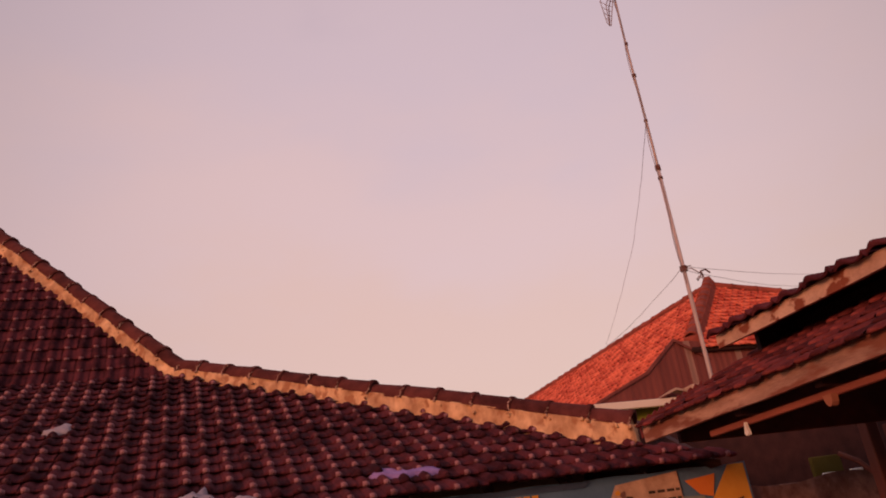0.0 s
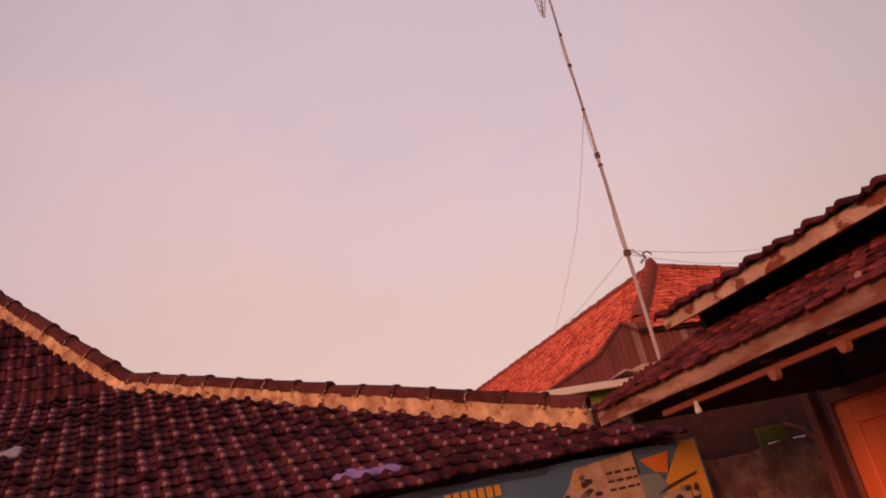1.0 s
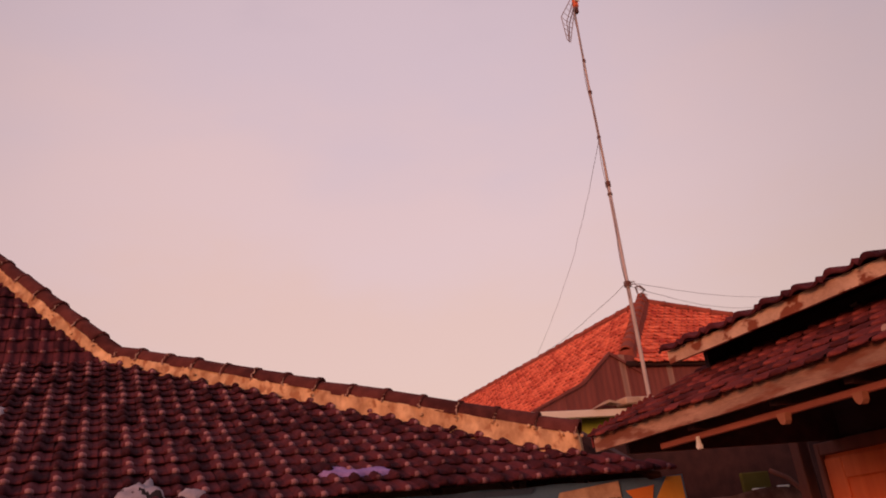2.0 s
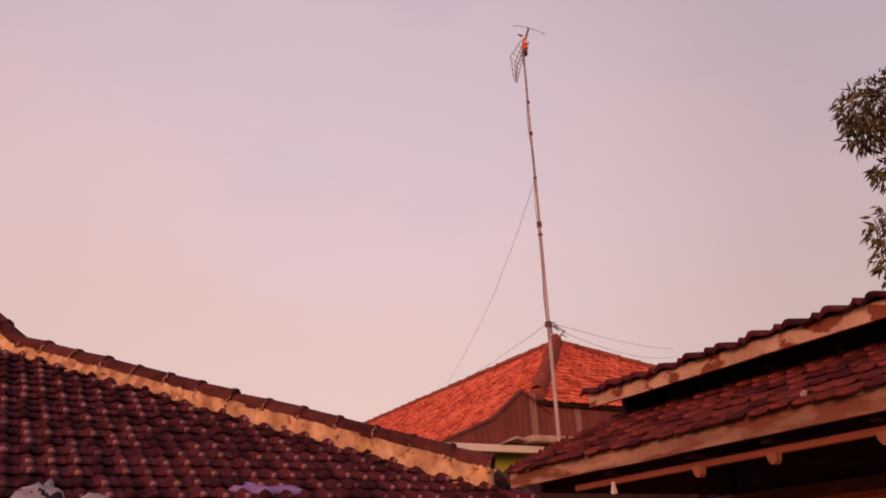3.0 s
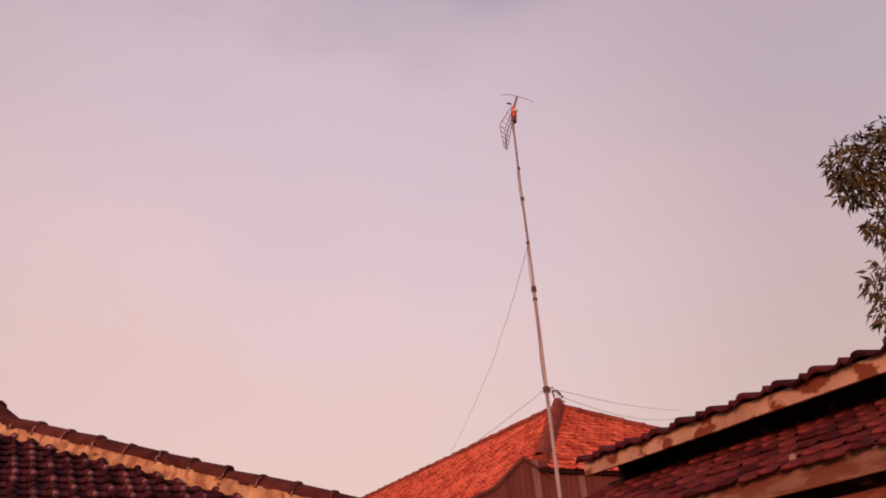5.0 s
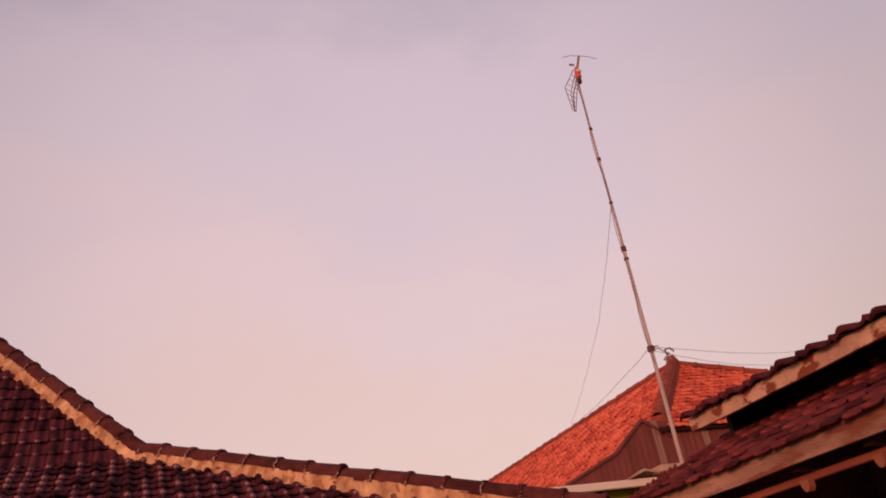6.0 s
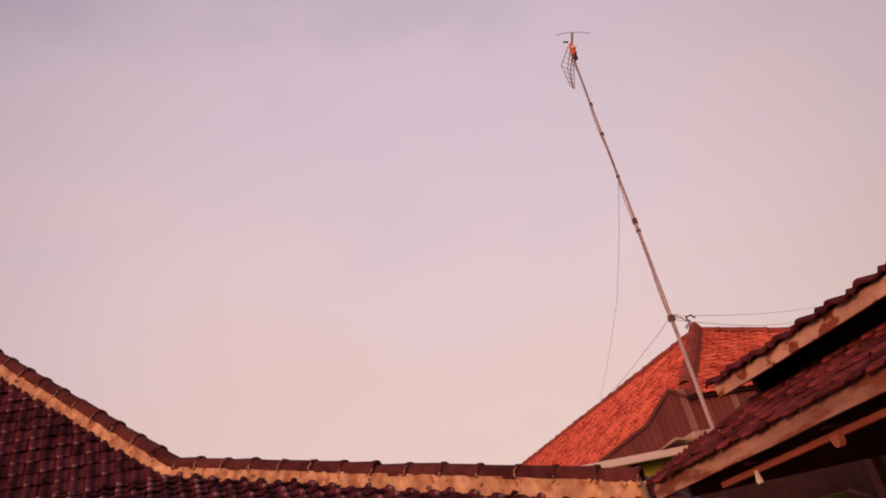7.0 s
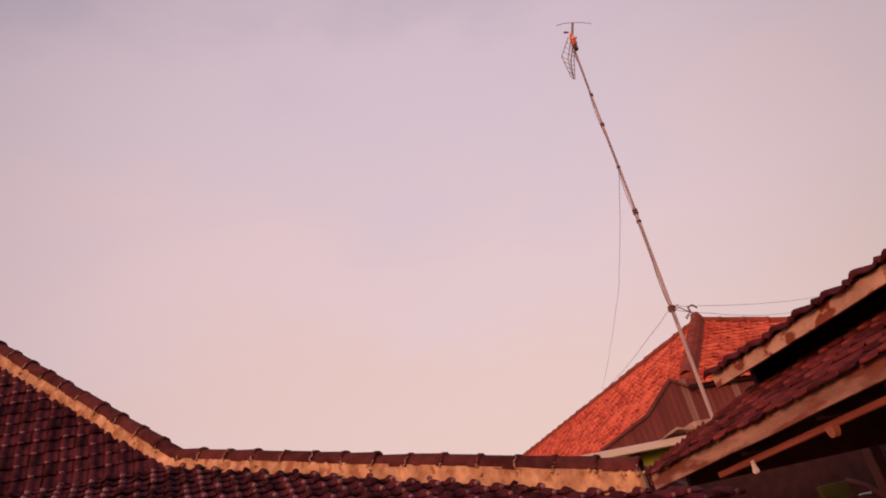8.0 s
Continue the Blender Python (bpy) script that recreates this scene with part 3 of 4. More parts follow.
# ---- the orange-roofed house behind ----
A = Vector((7.245, 10.602, 4.648))
pitch = 0.712
HIP = A.y - 8.86
far_house = base("far_house", (8.0, 12.0, 0), "house with bright orange clay tile hip roof", "house")
LEX = 3.3
lef = [tuple(A), (A.x, 22, A.z), (LEX, 22, A.z - (A.x - LEX) * pitch), (LEX, 8.86, A.z - (A.x - LEX) * pitch), (A.x - HIP, 8.86, A.z - HIP * pitch)]
FEY = 8.76
RIGHT = Vector((A.x + 4.04, FEY, A.z - (A.y - FEY) * pitch))
fro = [tuple(A), (A.x - HIP, 8.86, A.z - HIP * pitch), (A.x - HIP - 0.1, FEY, RIGHT.z), tuple(RIGHT)]
back = [tuple(A), tuple(RIGHT), (RIGHT.x + 1.5, 22, RIGHT.z), (A.x, 22, A.z)]
far_roof = roof_body("roof", [lef, fro, back], 0.03, UNDER, far_house, "bright orange clay tile roof with brown caps")
part("wall", block((3.75, 8.95, 0), (13.6, 9.1, 2.80), 0.01), GREEN, far_house, "lime green painted wall")
part("side_wall", block((3.75, 9.1, 0), (3.9, 21.5, 2.3), 0.01), GREEN, far_house)
part("fascia", block((3.6, 8.70, 2.772), (13.4, 8.76, 2.846), 0.006), TRIM, far_house, "cream painted eave board")
part("fascia_shelf", block((3.6, 8.76, 2.80), (13.4, 8.94, 2.84), 0.004), TRIM, far_house)
part("ledge", block((5.2, 8.60, 2.872), (5.86, 8.795, 2.945), 0.012, Matrix.Identity(4)), CONCRETE, far_house, "pale concrete ledge")
part("scrap_board", prism([(4.86, 8.66, 2.852), (5.03, 8.64, 2.93), (5.17, 8.66, 2.90), (5.16, 8.66, 2.885), (5.03, 8.64, 2.905)], (0, 0.12, 0)), CONCRETE, far_house, "curled pale scrap board")


def sheet(x0, x1, top, bottom, material, label=""):
    """One corrugated iron sheet standing in the plane of the gable; top is a function of x."""
    bm = bmesh.new()
    n = max(4, int((x1 - x0) / 0.019))
    rows = []
    for i in range(n + 1):
        x = x0 + (x1 - x0) * i / n
        y = 8.81 + 0.0026 * math.sin(x * 2 * math.pi / 0.076)
        rows.append([bm.verts.new((x, y, bottom)), bm.verts.new((x, y, top(x))), bm.verts.new((x, y + 0.006, top(x))), bm.verts.new((x, y + 0.006, bottom))])
    for a, b in zip(rows, rows[1:]):
        for k in range(4):
            bm.faces.new((a[k], b[k], b[(k + 1) % 4], a[(k + 1) % 4]))
    bm.faces.new(rows[0]), bm.faces.new(rows[-1][::-1])
    bmesh.ops.recalc_face_normals(bm, faces=bm.faces[:])
    return part("corrugated_sheet", bm, material, far_house, label)


def gable_top(x):
    pts = [(3.2, 2.36), (4.255, 2.886), (4.85, 3.13), (5.24, 3.45), (5.50, 3.44), (5.70, 3.40), (5.78, 3.355), (14, 3.355)]
    for (x0, z0), (x1, z1) in zip(pts, pts[1:]):
        if x <= x1:
            return z0 + (z1 - z0) * (x - x0) / (x1 - x0)
    return pts[-1][1]


cuts = [3.45, 4.0, 4.62, 5.24, 5.36, 5.44, 5.97, 6.05, 6.5, 7.2, 7.9, 8.7, 9.6, 10.6]
for i, (x0, x1) in enumerate(zip(cuts, cuts[1:])):
    pale = i in (4, 6)
    sheet(x0, x1 - 0.004, gable_top, max(2.50 if x0 < 3.9 else 2.85, 0), PALE_SHEET if pale else SHEET, "pale translucent corrugated strip" if pale else "")
part("rake_trim", prism([(3.3, 8.785, 2.40), (4.255, 8.785, 2.876), (4.85, 8.785, 3.12), (5.24, 8.785, 3.44), (5.62, 8.785, 3.224), (5.62, 8.785, 3.25), (5.24, 8.785, 3.475), (4.83, 8.785, 3.145), (4.255, 8.785, 2.902), (3.3, 8.785, 2.425)], (0, 0.02, 0)), SHEET, far_house)

far_cap = cap_mesh("ridge_cap", 0.3, 0.075, NEW_CAP, 0.012)
hip_end = A - Vector((1, 1, pitch)) * (HIP - 0.03)
far_hip = part("hip_ridge", mortar_bed(hip_end - Vector((0.02, 0.02, 0.015)), A, 0.15, 0.09, 0.09, 0.008, 1.0), NEW_CAP, far_house, "brown hip ridge", smooth=True)
ridge_l = part("ridge", mortar_bed(A + Vector((0, 11, 0)), A, 0.11, 0.03, 0.03, 0.006, 2.0), NEW_CAP, far_house, "brown ridge line", smooth=True)
ridge_r = part("ridge", mortar_bed(RIGHT, A, 0.11, 0.03, 0.03, 0.006, 3.0), NEW_CAP, far_house, "brown ridge line", smooth=True)
lay_caps(far_hip, far_cap, hip_end, A, 0.3, 0.05, seed=7)
lay_caps(ridge_l, far_cap, A + Vector((0, 11, 0)), A, 0.3, 0.0, seed=8)
lay_caps(ridge_r, far_cap, RIGHT, A, 0.3, 0.0, seed=9)
bm = bmesh.new()
bmesh.ops.create_cone(bm, cap_ends=True, segments=10, radius1=0.11, radius2=0.045, depth=0.13, matrix=Matrix.Translation(A + Vector((0, 0, 0.085))))
part("finial", bm, NEW_CAP, far_house, "clay cap at the meeting of the ridges")
bm = tube(bmesh.new(), [A + Vector((-0.06, -0.02, 0.15)), A + Vector((-0.08, -0.02, 0.24)), A + Vector((0.02, 0.0, 0.27)), A + Vector((0.08, 0, 0.22))], 0.012)
part("finial_hook", bm, KNOT, far_house)

# ---- television mast ----
MB, MT = Vector((4.27, 7.042, 0.0)), Vector((4.353, 7.042, 6.50))
mast = base("antenna_mast", tuple(MB), "tall weathered pole mast with a television antenna on top", "antenna")


def on_mast(z):
    return MB.lerp(MT, (z - MB.z) / (MT.z - MB.z))


part("lower_pole", tube(bmesh.new(), [on_mast(z) for z in (0, 1.5, 3.0, 4.54)], 0.0185, 10, 0.016), BAMBOO, mast, smooth=True)
part("upper_pole", tube(bmesh.new(), [on_mast(z) + Vector((0.004 * math.sin(z * 3), 0, 0)) for z in (4.4, 4.8, 5.2, 5.6, 6.0, 6.5)], 0.0125, 10, 0.010), BAMBOO, mast, smooth=True)
for z, r, h in ((4.54, 0.024, 0.05), (4.44, 0.022, 0.02), (3.59, 0.031, 0.045), (5.02, 0.017, 0.02), (5.5, 0.018, 0.03), (5.85, 0.016, 0.03)):
    part("binding", tube(bmesh.new(), [on_mast(z - h / 2), on_mast(z + h / 2)], r, 10), KNOT, mast)


# antenna head: amplifier box, top rod and the hanging grid
part("stub", tube(bmesh.new(), [(4.367, 7.04, 6.460), (4.390, 7.04, 6.600), (4.450, 7.04, 6.765)], 0.013), ALU, mast)
part("top_rod", tube(bmesh.new(), [(4.265, 7.06, 6.745), (4.355, 7.05, 6.770), (4.450, 7.04, 6.770), (4.545, 7.03, 6.765), (4.645, 7.02, 6.740)], 0.003, 6), ALU, mast, "thin horizontal dipole rod")
bm = bmesh.new()
cuboid(bm, (4.342, 7.0, 6.462), (4.394, 7.052, 6.560), 0.012)
cuboid(bm, (4.352, 7.005, 6.556), (4.388, 7.048, 6.608), 0.01)
box = part("amplifier_box", bm, RED_PLASTIC, mast, "orange plastic amplifier box")
part("box_lid", block((4.343, 6.985, 6.515), (4.397, 6.999, 6.550), 0.006), WHITE, box, "pale lid")
part("bracket_clamp", block((4.350, 7.01, 6.400), (4.385, 7.05, 6.480), 0.005), KNOT, mast)
part("reflector_tip", block((4.285, 7, 6.605), (4.340, 7.02, 6.620), 0.004), ALU, mast)
grid_top = [Vector((4.340, 7.045, 6.580)), Vector((4.350, 7.03, 6.540)), Vector((4.355, 7.015, 6.480))]
grid_mid = [Vector((4.190, 7.05, 6.340)), Vector((4.230, 7.03, 6.280)), Vector((4.280, 7.01, 6.250))]
grid_low = [Vector((4.201, 7.04, 6.070)), Vector((4.210, 7.03, 6.050)), Vector((4.219, 7.02, 6.030))]
for a, m, c in zip(grid_top, grid_mid, grid_low):
    part("grid_rod", tube(bmesh.new(), [a, m, c], 0.0042, 6), ALU, mast)
for k in range(9):
    f = k / 8
    pts = []
    for a, m, c in zip(grid_top, grid_mid, grid_low):
        pts.append(a.lerp(m, f * 2) if f < 0.5 else m.lerp(c, f * 2 - 1))
    part("grid_rung", tube(bmesh.new(), pts, 0.0026, 5), ALU, mast)
part("boom", tube(bmesh.new(), [(4.355, 7.03, 6.480), (4.255, 7.03, 6.260), (4.212, 7.03, 6.040)], 0.005, 6), KNOT, mast)
part("drop_cable", tube(bmesh.new(), [on_mast(z) + Vector((-0.03 - 0.012 * math.sin(z * 7), -0.02, 0)) for z in [6.45 - 0.12 * k for k in range(26)]], 0.003, 5), CABLE, mast, "thin cable tied along the pole")

# ---- wires ----
KINK = (5.75, 9.79, 5.13)
for pts, label in ((sag((4.33, 7.03, 5.02), KINK, 0.05, 10, 0.015)[:-1] + sag((5.77, 9.86, 5.06), (7.245, 13.7, 4.76), 0.05, 10, 0.02), "thin guy wire from the mast to the orange ridge"),
                   (sag((4.30, 7.03, 3.60), (7.245, 14.6, 4.74), 0.10, 16, 0.02), "thin slack wire from the mast to the orange ridge"),
                   (sag((4.30, 7.05, 3.62), (9.6, 10.6, 4.80), 0.05, 18, 0.012), "thin wire from the mast over the orange roof"),
                   (sag((4.30, 7.05, 3.59), (9.6, 10.62, 4.68), 0.12, 18, 0.02), "thin wire from the mast over the orange roof")):
    tagged(part("wire", tube(bmesh.new(), pts, 0.0022, 5), CABLE), label, "wire", "wires from the mast")
tagged(part("wire_coil", tube(bmesh.new(), [(4.31 + 0.05 * math.cos(k * 0.8) + 0.012 * k, 7.0 + 0.04 * math.sin(k * 0.8), 3.6 - 0.01 * k + 0.02 * math.sin(k * 1.7)) for k in range(14)], 0.005, 5), CABLE), "loose coil of wire tied to the mast", "wire", "wires from the mast")

# ---- banner under the old eave ----
BY, BX, BZ = 5.68, 0.06, 0.04
banner = base("banner", (2.2, BY, 0.95), "printed vinyl banner in blue, yellow and cream hung under the eave", "banner")


def flat(name, pts, level, material, label=""):
    """A printed patch, its outline in x and z, level steps of a millimetre and a half off the cloth."""
    return part(name, prism([(x + BX, BY - 0.0022 * level, z + BZ) for x, z in pts], (0, 0.0015, 0)), material, banner, label)


bm = bmesh.new()
grid = []
for i in range(50):
    x = 0.2 + 3.12 * i / 49
    grid.append([bm.verts.new((x + BX, BY + 0.006 + 0.004 * math.sin(x * 9), z + BZ)) for z in (0.95, 1.2, 1.45, 1.65, 1.845 - 0.004 * math.cos(x * 14))])
for a, b_ in zip(grid, grid[1:]):
    for k in range(4):
        bm.faces.new((a[k], b_[k], b_[k + 1], a[k + 1]))
part("cloth", bm, BLUE, banner, "blue vinyl cloth", smooth=True)
flat("navy_band", [(0.25, 1.81), (2.30, 1.81), (2.33, 1.84), (0.25, 1.84)], 1, NAVY)
flat("yellow_field", [(2.88, 0.97), (3.31, 0.97), (3.305, 1.84), (3.20, 1.84), (3.10, 1.72), (3.00, 1.60), (2.93, 1.45)], 1, YELLOW)
flat("orange_patch", [(2.90, 1.78), (3.10, 1.80), (3.06, 1.68), (2.98, 1.70)], 2, ORANGE)
flat("teal_patch", [(2.86, 1.70), (3.0, 1.69), (3.05, 1.60), (2.93, 1.52), (2.84, 1.58)], 3, TEAL)
flat("cream_panel", [(2.40, 1.55), (2.36, 1.66), (2.42, 1.72), (2.47, 1.80), (2.86, 1.838), (2.87, 1.50), (2.83, 1.10), (2.45, 1.12), (2.48, 1.40)], 4, CREAM)
for z in (1.735, 1.69, 1.645):
    for x0, x1 in ((2.66, 2.70), (2.715, 2.76), (2.775, 2.82), (2.83, 2.855)):
        flat("text_bar", [(x0, z), (x1, z), (x1, z + 0.014), (x0, z + 0.014)], 5, INK)
rr = random.Random(31)
for k in range(26):
    x, z = rr.uniform(2.42, 2.64), rr.uniform(1.48, 1.76)
    r = rr.uniform(0.012, 0.032)
    flat("printed_mark", [(x + r * rr.uniform(0.6, 1.2) * math.cos(i * 1.05), z + r * rr.uniform(0.4, 0.9) * math.sin(i * 1.05)) for i in range(6)], 5 + 0.06 * k, (TEAL, CREAM, INK, PLASTER, YELLOW)[rr.choice((0, 0, 1, 2, 3, 3, 4))])
for k in range(12):
    x, z = rr.uniform(2.92, 3.26), rr.uniform(1.36, 1.62)
    r = rr.uniform(0.010, 0.03)
    flat("printed_mark", [(x + r * rr.uniform(0.6, 1.2) * math.cos(i * 1.05), z + r * rr.uniform(0.4, 0.9) * math.sin(i * 1.05)) for i in range(6)], 7 + 0.06 * k, (CREAM, INK, TEAL)[rr.choice((0, 0, 1, 1, 2))])
flat("dark_mark", [(2.43, 1.60), (2.47, 1.585), (2.50, 1.62), (2.46, 1.64)], 5, INK)
flat("dark_mark", [(2.37, 1.655), (2.40, 1.65), (2.405, 1.672), (2.38, 1.675)], 5, INK)
flat("pale_shape", [(2.96, 1.40), (2.90, 1.50), (2.98, 1.56), (3.18, 1.60), (3.16, 1.50), (3.08, 1.44), (3.04, 1.36)], 5, CREAM)
flat("dark_stroke", [(2.95, 1.575), (3.05, 1.60), (3.24, 1.645), (3.25, 1.66), (3.20, 1.65), (3.04, 1.615)], 6, INK)
flat("dark_stroke", [(3.00, 1.44), (3.07, 1.45), (3.14, 1.51), (3.10, 1.40), (3.02, 1.38)], 6, INK)
flat("dark_stroke", [(3.17, 1.52), (3.21, 1.60), (3.23, 1.59), (3.22, 1.50), (3.245, 1.47), (3.23, 1.455), (3.20, 1.50)], 6, INK)
for k in range(7):
    x = 1.70 + k * 0.047
    flat("text_bar", [(x, 1.745), (x + 0.036, 1.745), (x + 0.036, 1.80), (x, 1.80)], 3, YELLOW)

for k in range(7):
    x = 0.35 + k * 0.48
    part("cord", tube(bmesh.new(), [(x, BY + 0.004, 1.835 + BZ), (x + 0.01, BY + 0.05, 1.89), (x + 0.02, BY + 0.10, 1.92)], 0.004, 5), CABLE, banner)

# ---- corner behind the banner ----
store = base("low_wall", (3.75, 6.25, 0), "stained rough plaster half wall in the shade", "wall", kind="structure")
bm = bmesh.new()
bmesh.ops.create_grid(bm, x_segments=40, y_segments=40, size=0.5)
for v in bm.verts:
    x, z = 3.3 + (v.co.x + 0.5) * 1.25, (v.co.y + 0.5) * 1.755 + (0.02 * math.sin(v.co.x * 9) if v.co.y > 0.45 else 0)
    v.co = Vector((x, 5.82 + 0.02 * noise.noise((x * 5, 0, z * 5)), z))
part("plaster_face", bm, PLASTER, store, smooth=True)
part("core", block((3.3, 5.86, 0), (4.55, 5.98, 1.745)), PLASTER, store)
# back wall stands in for the dark interior, its shade is in the colour
tagged(part("screen_wall", block((2.75, 6.56, 0), (6.0, 6.66, 2.25)), SHADE_WOOD), "boarded wall at the back of the porch, coloured dark for shade", "wall", kind="structure")
olive = base("olive_panel", (4.24, 6.03, 0), "olive green painted panel leaning behind the half wall", "panel")
part("panel_face", block((4.13, 6.02, 0.0), (4.36, 6.05, 1.89), 0.004), OLIVE, olive)
strips = base("white_strip", (4.22, 5.88, 1.745), "thin white plastic strip lying on the half wall", "strip")
part("strip", block((4.07, 5.87, 1.745), (4.20, 5.90, 1.778), 0.005, None), WHITE, strips)
part("strip", block((4.28, 5.87, 1.745), (4.37, 5.90, 1.782), 0.005, None), WHITE, strips)
post = base("timber_post", (4.08, 5.40, 0), "red-brown timber post beside the orange door", "post")
part("shaft", block((4.04, 5.40, 0), (4.12, 5.47, 2.15), 0.005), REDWOOD, post)
part("brace", tube(bmesh.new(), [(4.06, 5.45, 1.70), (4.03, 5.53, 1.80), (3.99, 5.62, 1.86)], 0.015, 8), REDWOOD, post)

# ---- cloths on the old roof ----
roof_s = (BEND.z - EAVE_Z) / (BEND.y - EAVE_Y)


def rag(name, outline, material, label, lift, seed, folds=0.012, patch=None):
    """A crumpled cloth on the tiles: a fan of rings inside an outline in x and y."""
    c = Vector((sum(p[0] for p in outline) / len(outline), sum(p[1] for p in outline) / len(outline)))
    bm = bmesh.new()
    rings = []
    n = len(outline) * 6
    for r in range(7):
        ring = []
        for i in range(n):
            k = i / 6
            a, b_ = Vector(outline[int(k) % len(outline)]), Vector(outline[(int(k) + 1) % len(outline)])
            p = c + (a.lerp(b_, k % 1) - c) * (r / 6) * (1 + 0.10 * noise.noise((i * 0.5, seed, 0)) * (r / 6))
            z = EAVE_Z + (p.y - EAVE_Y) * roof_s + 0.05 + lift * (1 - (r / 6) ** 2)
            z += folds * noise.noise((p.x * 16, p.y * 16, seed)) + folds * 0.6 * noise.noise((p.x * 45, p.y * 45, seed)) - (0.03 if r == 6 else 0)
            ring.append(bm.verts.new((p.x, p.y, z)))
        rings.append(ring)
    for a, b_ in zip(rings, rings[1:]):
        for i in range(n):
            bm.faces.new((a[i], a[(i + 1) % n], b_[(i + 1) % n], b_[i]))
    bmesh.ops.remove_doubles(bm, verts=bm.verts[:], dist=0.0005)
    if patch:
        for f in bm.faces:
            m = f.calc_center_median()
            if noise.noise((m.x * 14, m.y * 14, seed + 2)) > 0.08:
                f.material_index = 1
    bmesh.ops.recalc_face_normals(bm, faces=bm.faces[:])
    ob = part(name, bm, [material] + ([patch] if patch else []), smooth=True)
    sol = ob.modifiers.new("thick", "SOLIDIFY")
    sol.thickness = 0.006
    return tagged(ob, label, "cloth", "cloths on the old roof")


rag("cloth", [(1.21, 5.76), (1.24, 5.83), (1.32, 5.79), (1.40, 5.785), (1.50, 5.775), (1.61, 5.785), (1.62, 5.73), (1.56, 5.71), (1.46, 5.73), (1.40, 5.705), (1.28, 5.74)], LILAC, "crumpled lilac cloth lying on the dark tiles", 0.006, 2.0, 0.009)
rag("cloth", [(0.24, 5.60), (0.27, 5.68), (0.33, 5.72), (0.39, 5.74), (0.43, 5.82), (0.45, 5.73), (0.48, 5.64), (0.40, 5.58)], GREYCLOTH, "rumpled pale grey and black cloth on the tiles", 0.03, 5.0, 0.02, BLACKCLOTH)
rag("cloth", [(0.52, 5.62), (0.56, 5.67), (0.62, 5.67), (0.66, 5.62), (0.60, 5.58)], GREYCLOTH, "small bunched pale grey cloth near the eave", 0.02, 6.0, 0.01)
rag("cloth", [(-0.47, 6.86), (-0.40, 6.93), (-0.32, 6.98), (-0.28, 6.95), (-0.31, 6.86), (-0.40, 6.84)], GREYCLOTH, "small grey rag on the dark tiles", 0.015, 8.0, 0.008)

# ---- broken pieces on the lean-to ----
def shard(at, size, turn, seed):
    """A chip of tile with a ragged outline, lying on the slope."""
    rr = random.Random(seed)
    m = Matrix.Translation(Vector(at)) @ Matrix.Rotation(-math.atan(lean), 4, "Y") @ Matrix.Rotation(turn, 4, "Z")
    ring = [m @ Vector((size * rr.uniform(0.6, 1.1) * math.cos(k * 0.9), size * rr.uniform(0.5, 0.9) * math.sin(k * 0.9), 0.012 * rr.uniform(-1, 1))) for k in range(7)]
    ob = part("tile_shard", prism(ring, (0, 0, 0.012)), JOINT)
    return tagged(ob, "pale broken chip of clay tile on the lean-to", "tile chip", "chips on the lean-to")


for at, size, turn, seed in (((3.262, 3.74, 2.408), 0.030, 0.4, 1), ((3.258, 4.11, 2.406), 0.026, 1.2, 2), ((2.44, 3.38, 2.070), 0.015, 2.0, 3)):
    shard(at, size, turn, seed)

# ---- tree beyond the porch house ----
tree = base("mango_tree", (10.6, 5.6, 0), "leafy mango tree with drooping grey-green foliage", "tree")
trunk = tube(bmesh.new(), [(10.6, 5.6, 0), (10.55, 5.6, 1.6), (10.4, 5.65, 3.0), (10.2, 5.7, 4.2)], 0.20, 12, 0.12)
part("trunk", trunk, BARK, tree, smooth=True)
clumps = [((8.42, 6.12, 6.06), 0.24), ((8.50, 5.88, 6.22), 0.46), ((8.34, 6.05, 6.33), 0.28), ((8.55, 5.6, 6.45), 0.25), ((8.9, 5.5, 6.15), 0.5), ((9.3, 5.2, 6.4), 0.6), ((8.80, 6.14, 5.62), 0.24), ((9.1, 5.7, 5.6), 0.40),
          ((8.88, 6.36, 5.02), 0.32), ((8.95, 6.42, 4.65), 0.30), ((9.35, 6.0, 4.9), 0.45), ((9.7, 5.6, 5.6), 0.6), ((9.9, 5.2, 6.6), 0.7), ((10.4, 5.6, 6.0), 0.8), ((10.2, 6.2, 5.2), 0.6),
          ((9.6, 6.2, 4.3), 0.4), ((10.9, 5.0, 6.7), 0.8), ((11.3, 5.8, 5.8), 0.8), ((10.8, 6.4, 5.6), 0.7), ((9.2, 4.6, 6.8), 0.6), ((10.0, 4.4, 6.2), 0.7)]
for at, r in clumps:
    part("limb", tube(bmesh.new(), [(10.2, 5.7, 4.2 if at[2] > 5.3 else 3.6), Vector((10.2, 5.7, 4.4)).lerp(Vector(at), 0.5) + Vector((0, 0, 0.15)), at], 0.045, 6, 0.012), BARK, tree)
rr = random.Random(11)
V, F = [], []
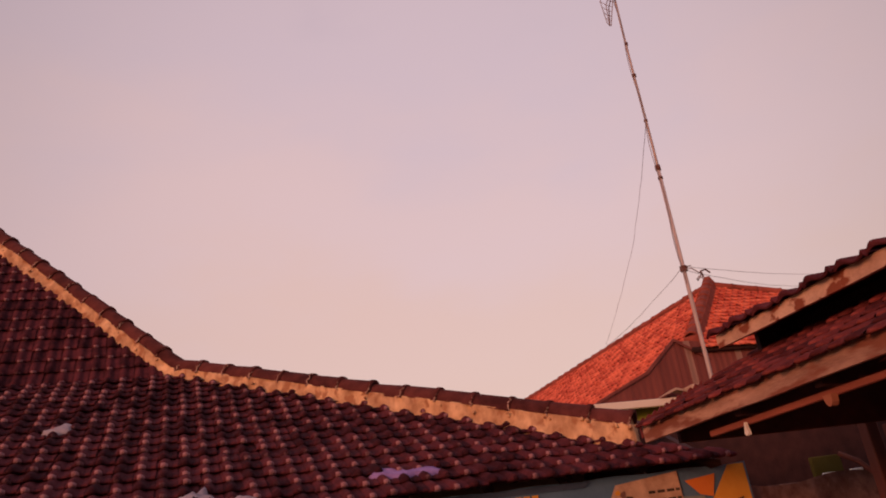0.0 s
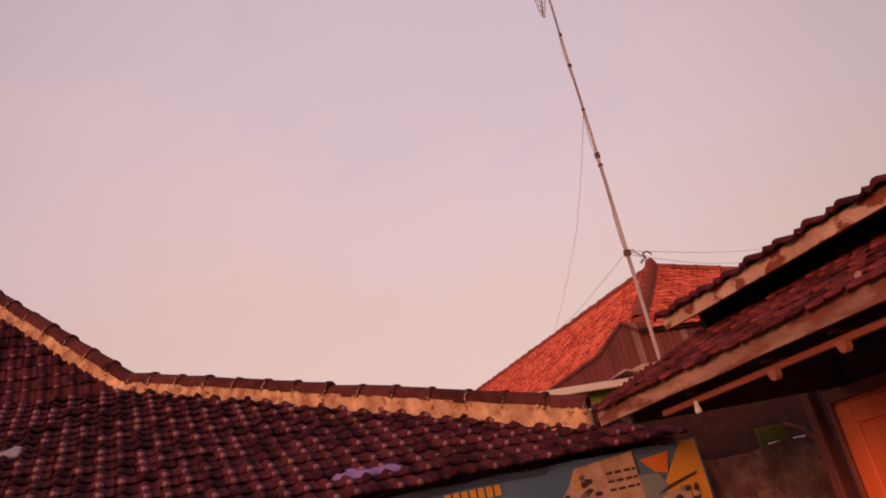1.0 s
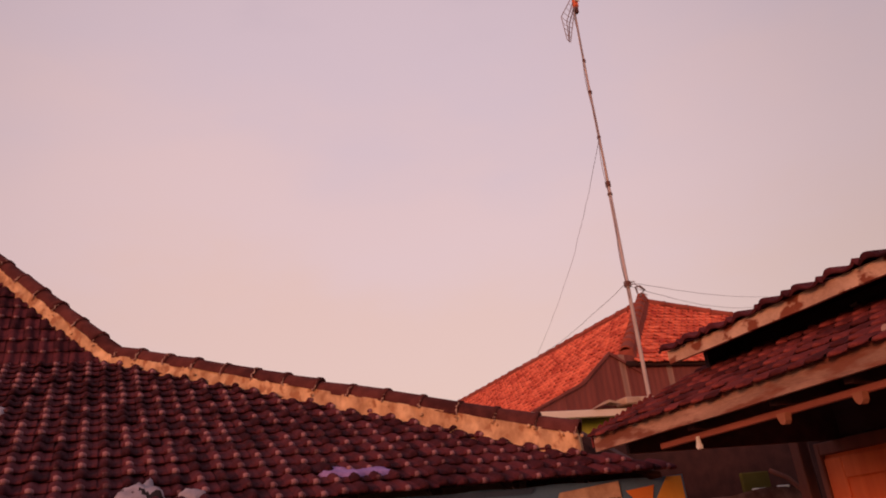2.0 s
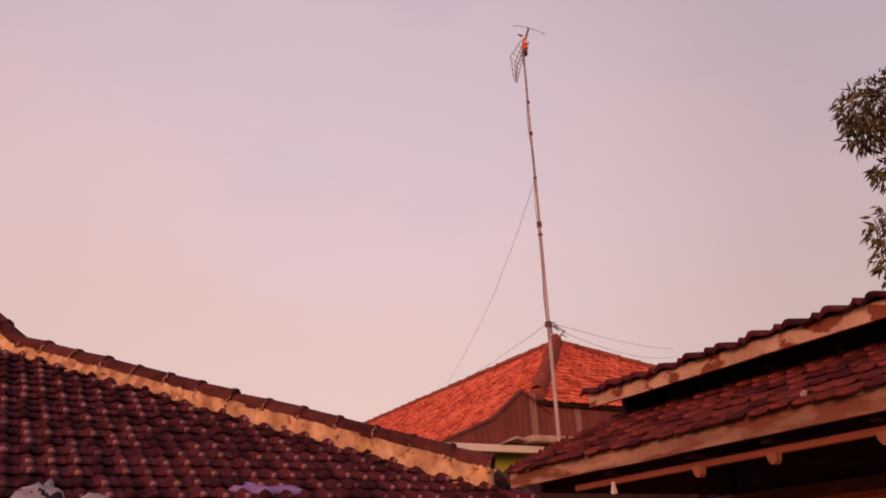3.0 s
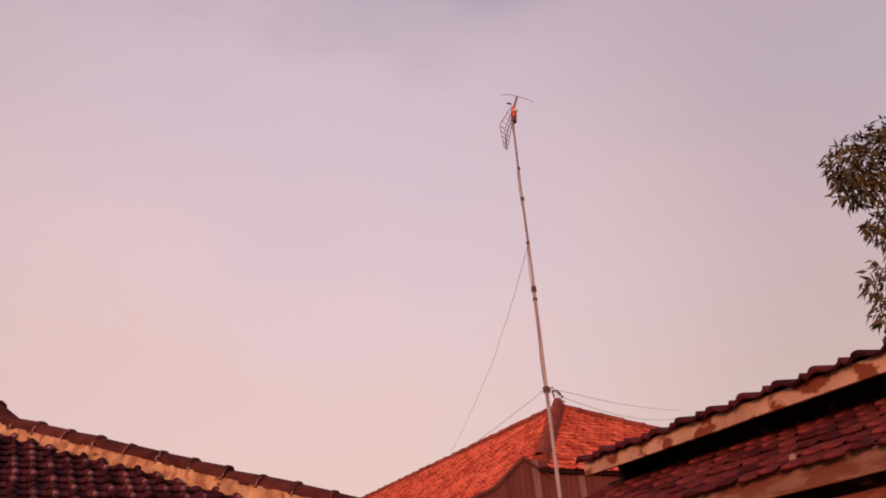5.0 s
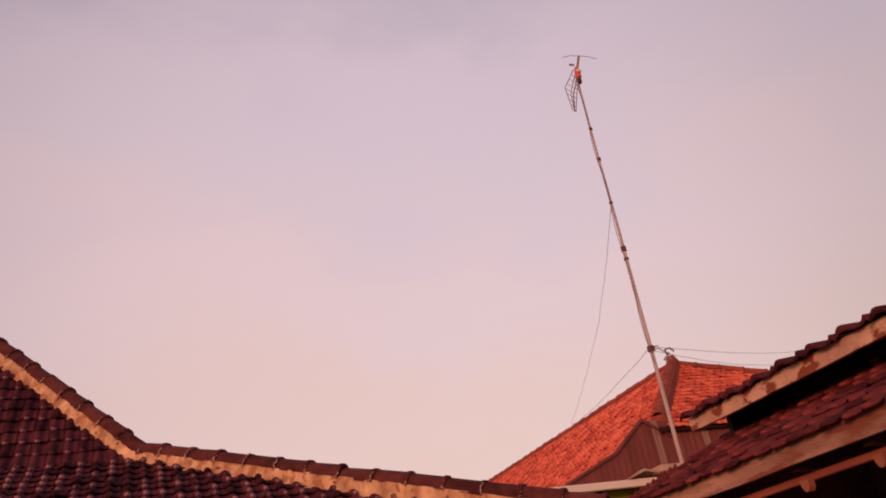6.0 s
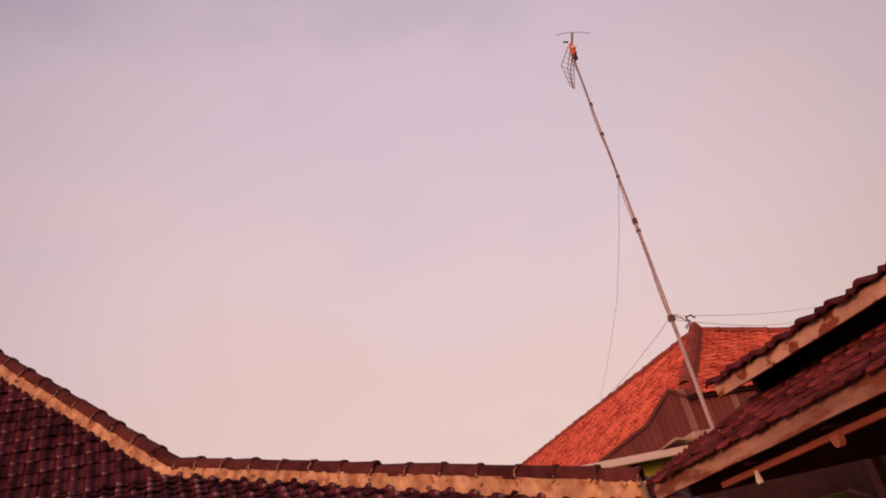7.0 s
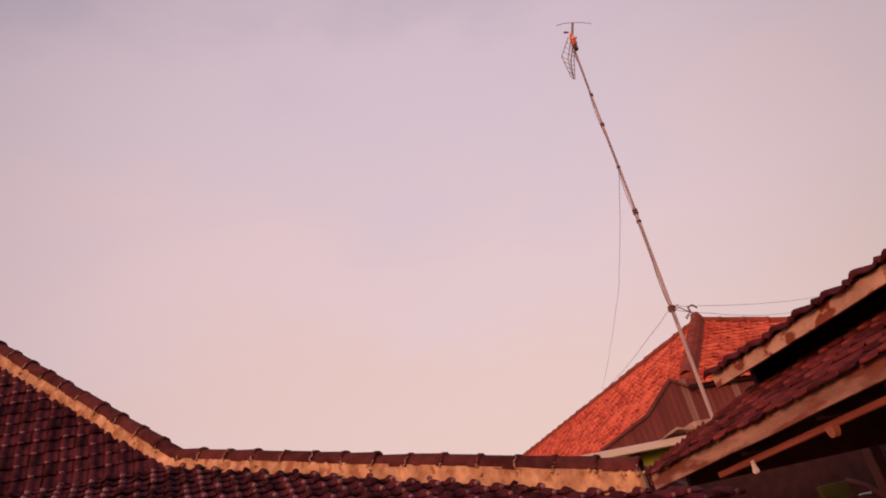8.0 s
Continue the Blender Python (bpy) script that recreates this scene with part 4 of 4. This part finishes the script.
for (at, r) in clumps:
    for k in range(int(1350 * r * r) + 110):
        while True:
            q = Vector((rr.uniform(-1, 1), rr.uniform(-1, 1), rr.uniform(-1, 1)))
            if 0.25 < q.length < 1:
                break
        p = Vector(at) + q * r
        d = (q * 0.7 + Vector((rr.gauss(0, 0.5), rr.gauss(0, 0.5), rr.gauss(-0.75, 0.35)))).normalized()
        s = d.cross(Vector((rr.gauss(0, 1), rr.gauss(0, 1), rr.gauss(0, 1)))).normalized()
        u = d.cross(s)
        ln, wd = rr.uniform(0.09, 0.17), rr.uniform(0.014, 0.024)
        i = len(V)
        V += [tuple(p), tuple(p + d * ln * 0.4 + s * wd + u * 0.01), tuple(p + d * ln * 0.45 - u * 0.006), tuple(p + d * ln * 0.4 - s * wd + u * 0.01), tuple(p + d * ln - u * 0.02)]
        F += [(i, i + 1, i + 2), (i, i + 2, i + 3), (i + 1, i + 4, i + 2), (i + 2, i + 4, i + 3)]
me = bpy.data.meshes.new("crown")
me.from_pydata([site(v) for v in V], [], F)
me.materials.append(LEAF[0])
crown = hang(new("crown", me), tree)
tagged(crown, "drooping narrow grey-green leaves", kind="stuff")

# ---- roof tiles, piece by piece ----
up_low = Vector((0, BEND.y - EAVE_Y, BEND.z - EAVE_Z))
up_high = Vector((0, TOP.y - BEND.y, TOP.z - BEND.z))
n_low, n_high = up_low.length, up_high.length
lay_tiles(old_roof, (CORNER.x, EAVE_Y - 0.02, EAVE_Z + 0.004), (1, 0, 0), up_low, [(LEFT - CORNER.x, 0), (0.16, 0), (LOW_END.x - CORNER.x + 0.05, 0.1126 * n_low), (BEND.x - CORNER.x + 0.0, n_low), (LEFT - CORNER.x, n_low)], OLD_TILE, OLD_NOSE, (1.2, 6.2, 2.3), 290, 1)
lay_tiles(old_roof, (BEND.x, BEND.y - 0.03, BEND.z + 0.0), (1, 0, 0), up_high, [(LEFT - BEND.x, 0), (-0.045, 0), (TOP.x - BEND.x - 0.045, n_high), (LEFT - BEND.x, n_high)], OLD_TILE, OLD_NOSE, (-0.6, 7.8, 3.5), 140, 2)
up = Vector((LX1 - LX0, 0, LZ1 - LZ0))
lay_tiles(low_roof, (LX0 - 0.004, 5.075, LZ0 + 0.008), (0, -1, 0), up, [(0, 0), (5.075 - NEAR_Y, 0), (5.075 - NEAR_Y, up.length), (0, up.length)], RED_TILE, RED_NOSE, (2.6, 4.0, 2.2), 280, 3, 0.0, LEAN_SHAPES, LEAN_SIZE)
up = Vector((UX1 - UX0, 0, UZ1 - UZ0))
lay_tiles(high_roof, (UX0 - 0.012, 4.945, UZ0 + 0.006), (0, -1, 0), up, [(0, 0), (4.945 - NEAR_Y, 0), (4.945 - NEAR_Y, up.length), (0, up.length)], OLD_TILE, OLD_TILE, (2.9, 4.0, 2.5), 150, 4, 0.0, ROLLED_SHAPES, BIG)
up = Vector((A.x - LEX, 0, (A.x - LEX) * pitch))
k = up.length / (A.x - LEX)
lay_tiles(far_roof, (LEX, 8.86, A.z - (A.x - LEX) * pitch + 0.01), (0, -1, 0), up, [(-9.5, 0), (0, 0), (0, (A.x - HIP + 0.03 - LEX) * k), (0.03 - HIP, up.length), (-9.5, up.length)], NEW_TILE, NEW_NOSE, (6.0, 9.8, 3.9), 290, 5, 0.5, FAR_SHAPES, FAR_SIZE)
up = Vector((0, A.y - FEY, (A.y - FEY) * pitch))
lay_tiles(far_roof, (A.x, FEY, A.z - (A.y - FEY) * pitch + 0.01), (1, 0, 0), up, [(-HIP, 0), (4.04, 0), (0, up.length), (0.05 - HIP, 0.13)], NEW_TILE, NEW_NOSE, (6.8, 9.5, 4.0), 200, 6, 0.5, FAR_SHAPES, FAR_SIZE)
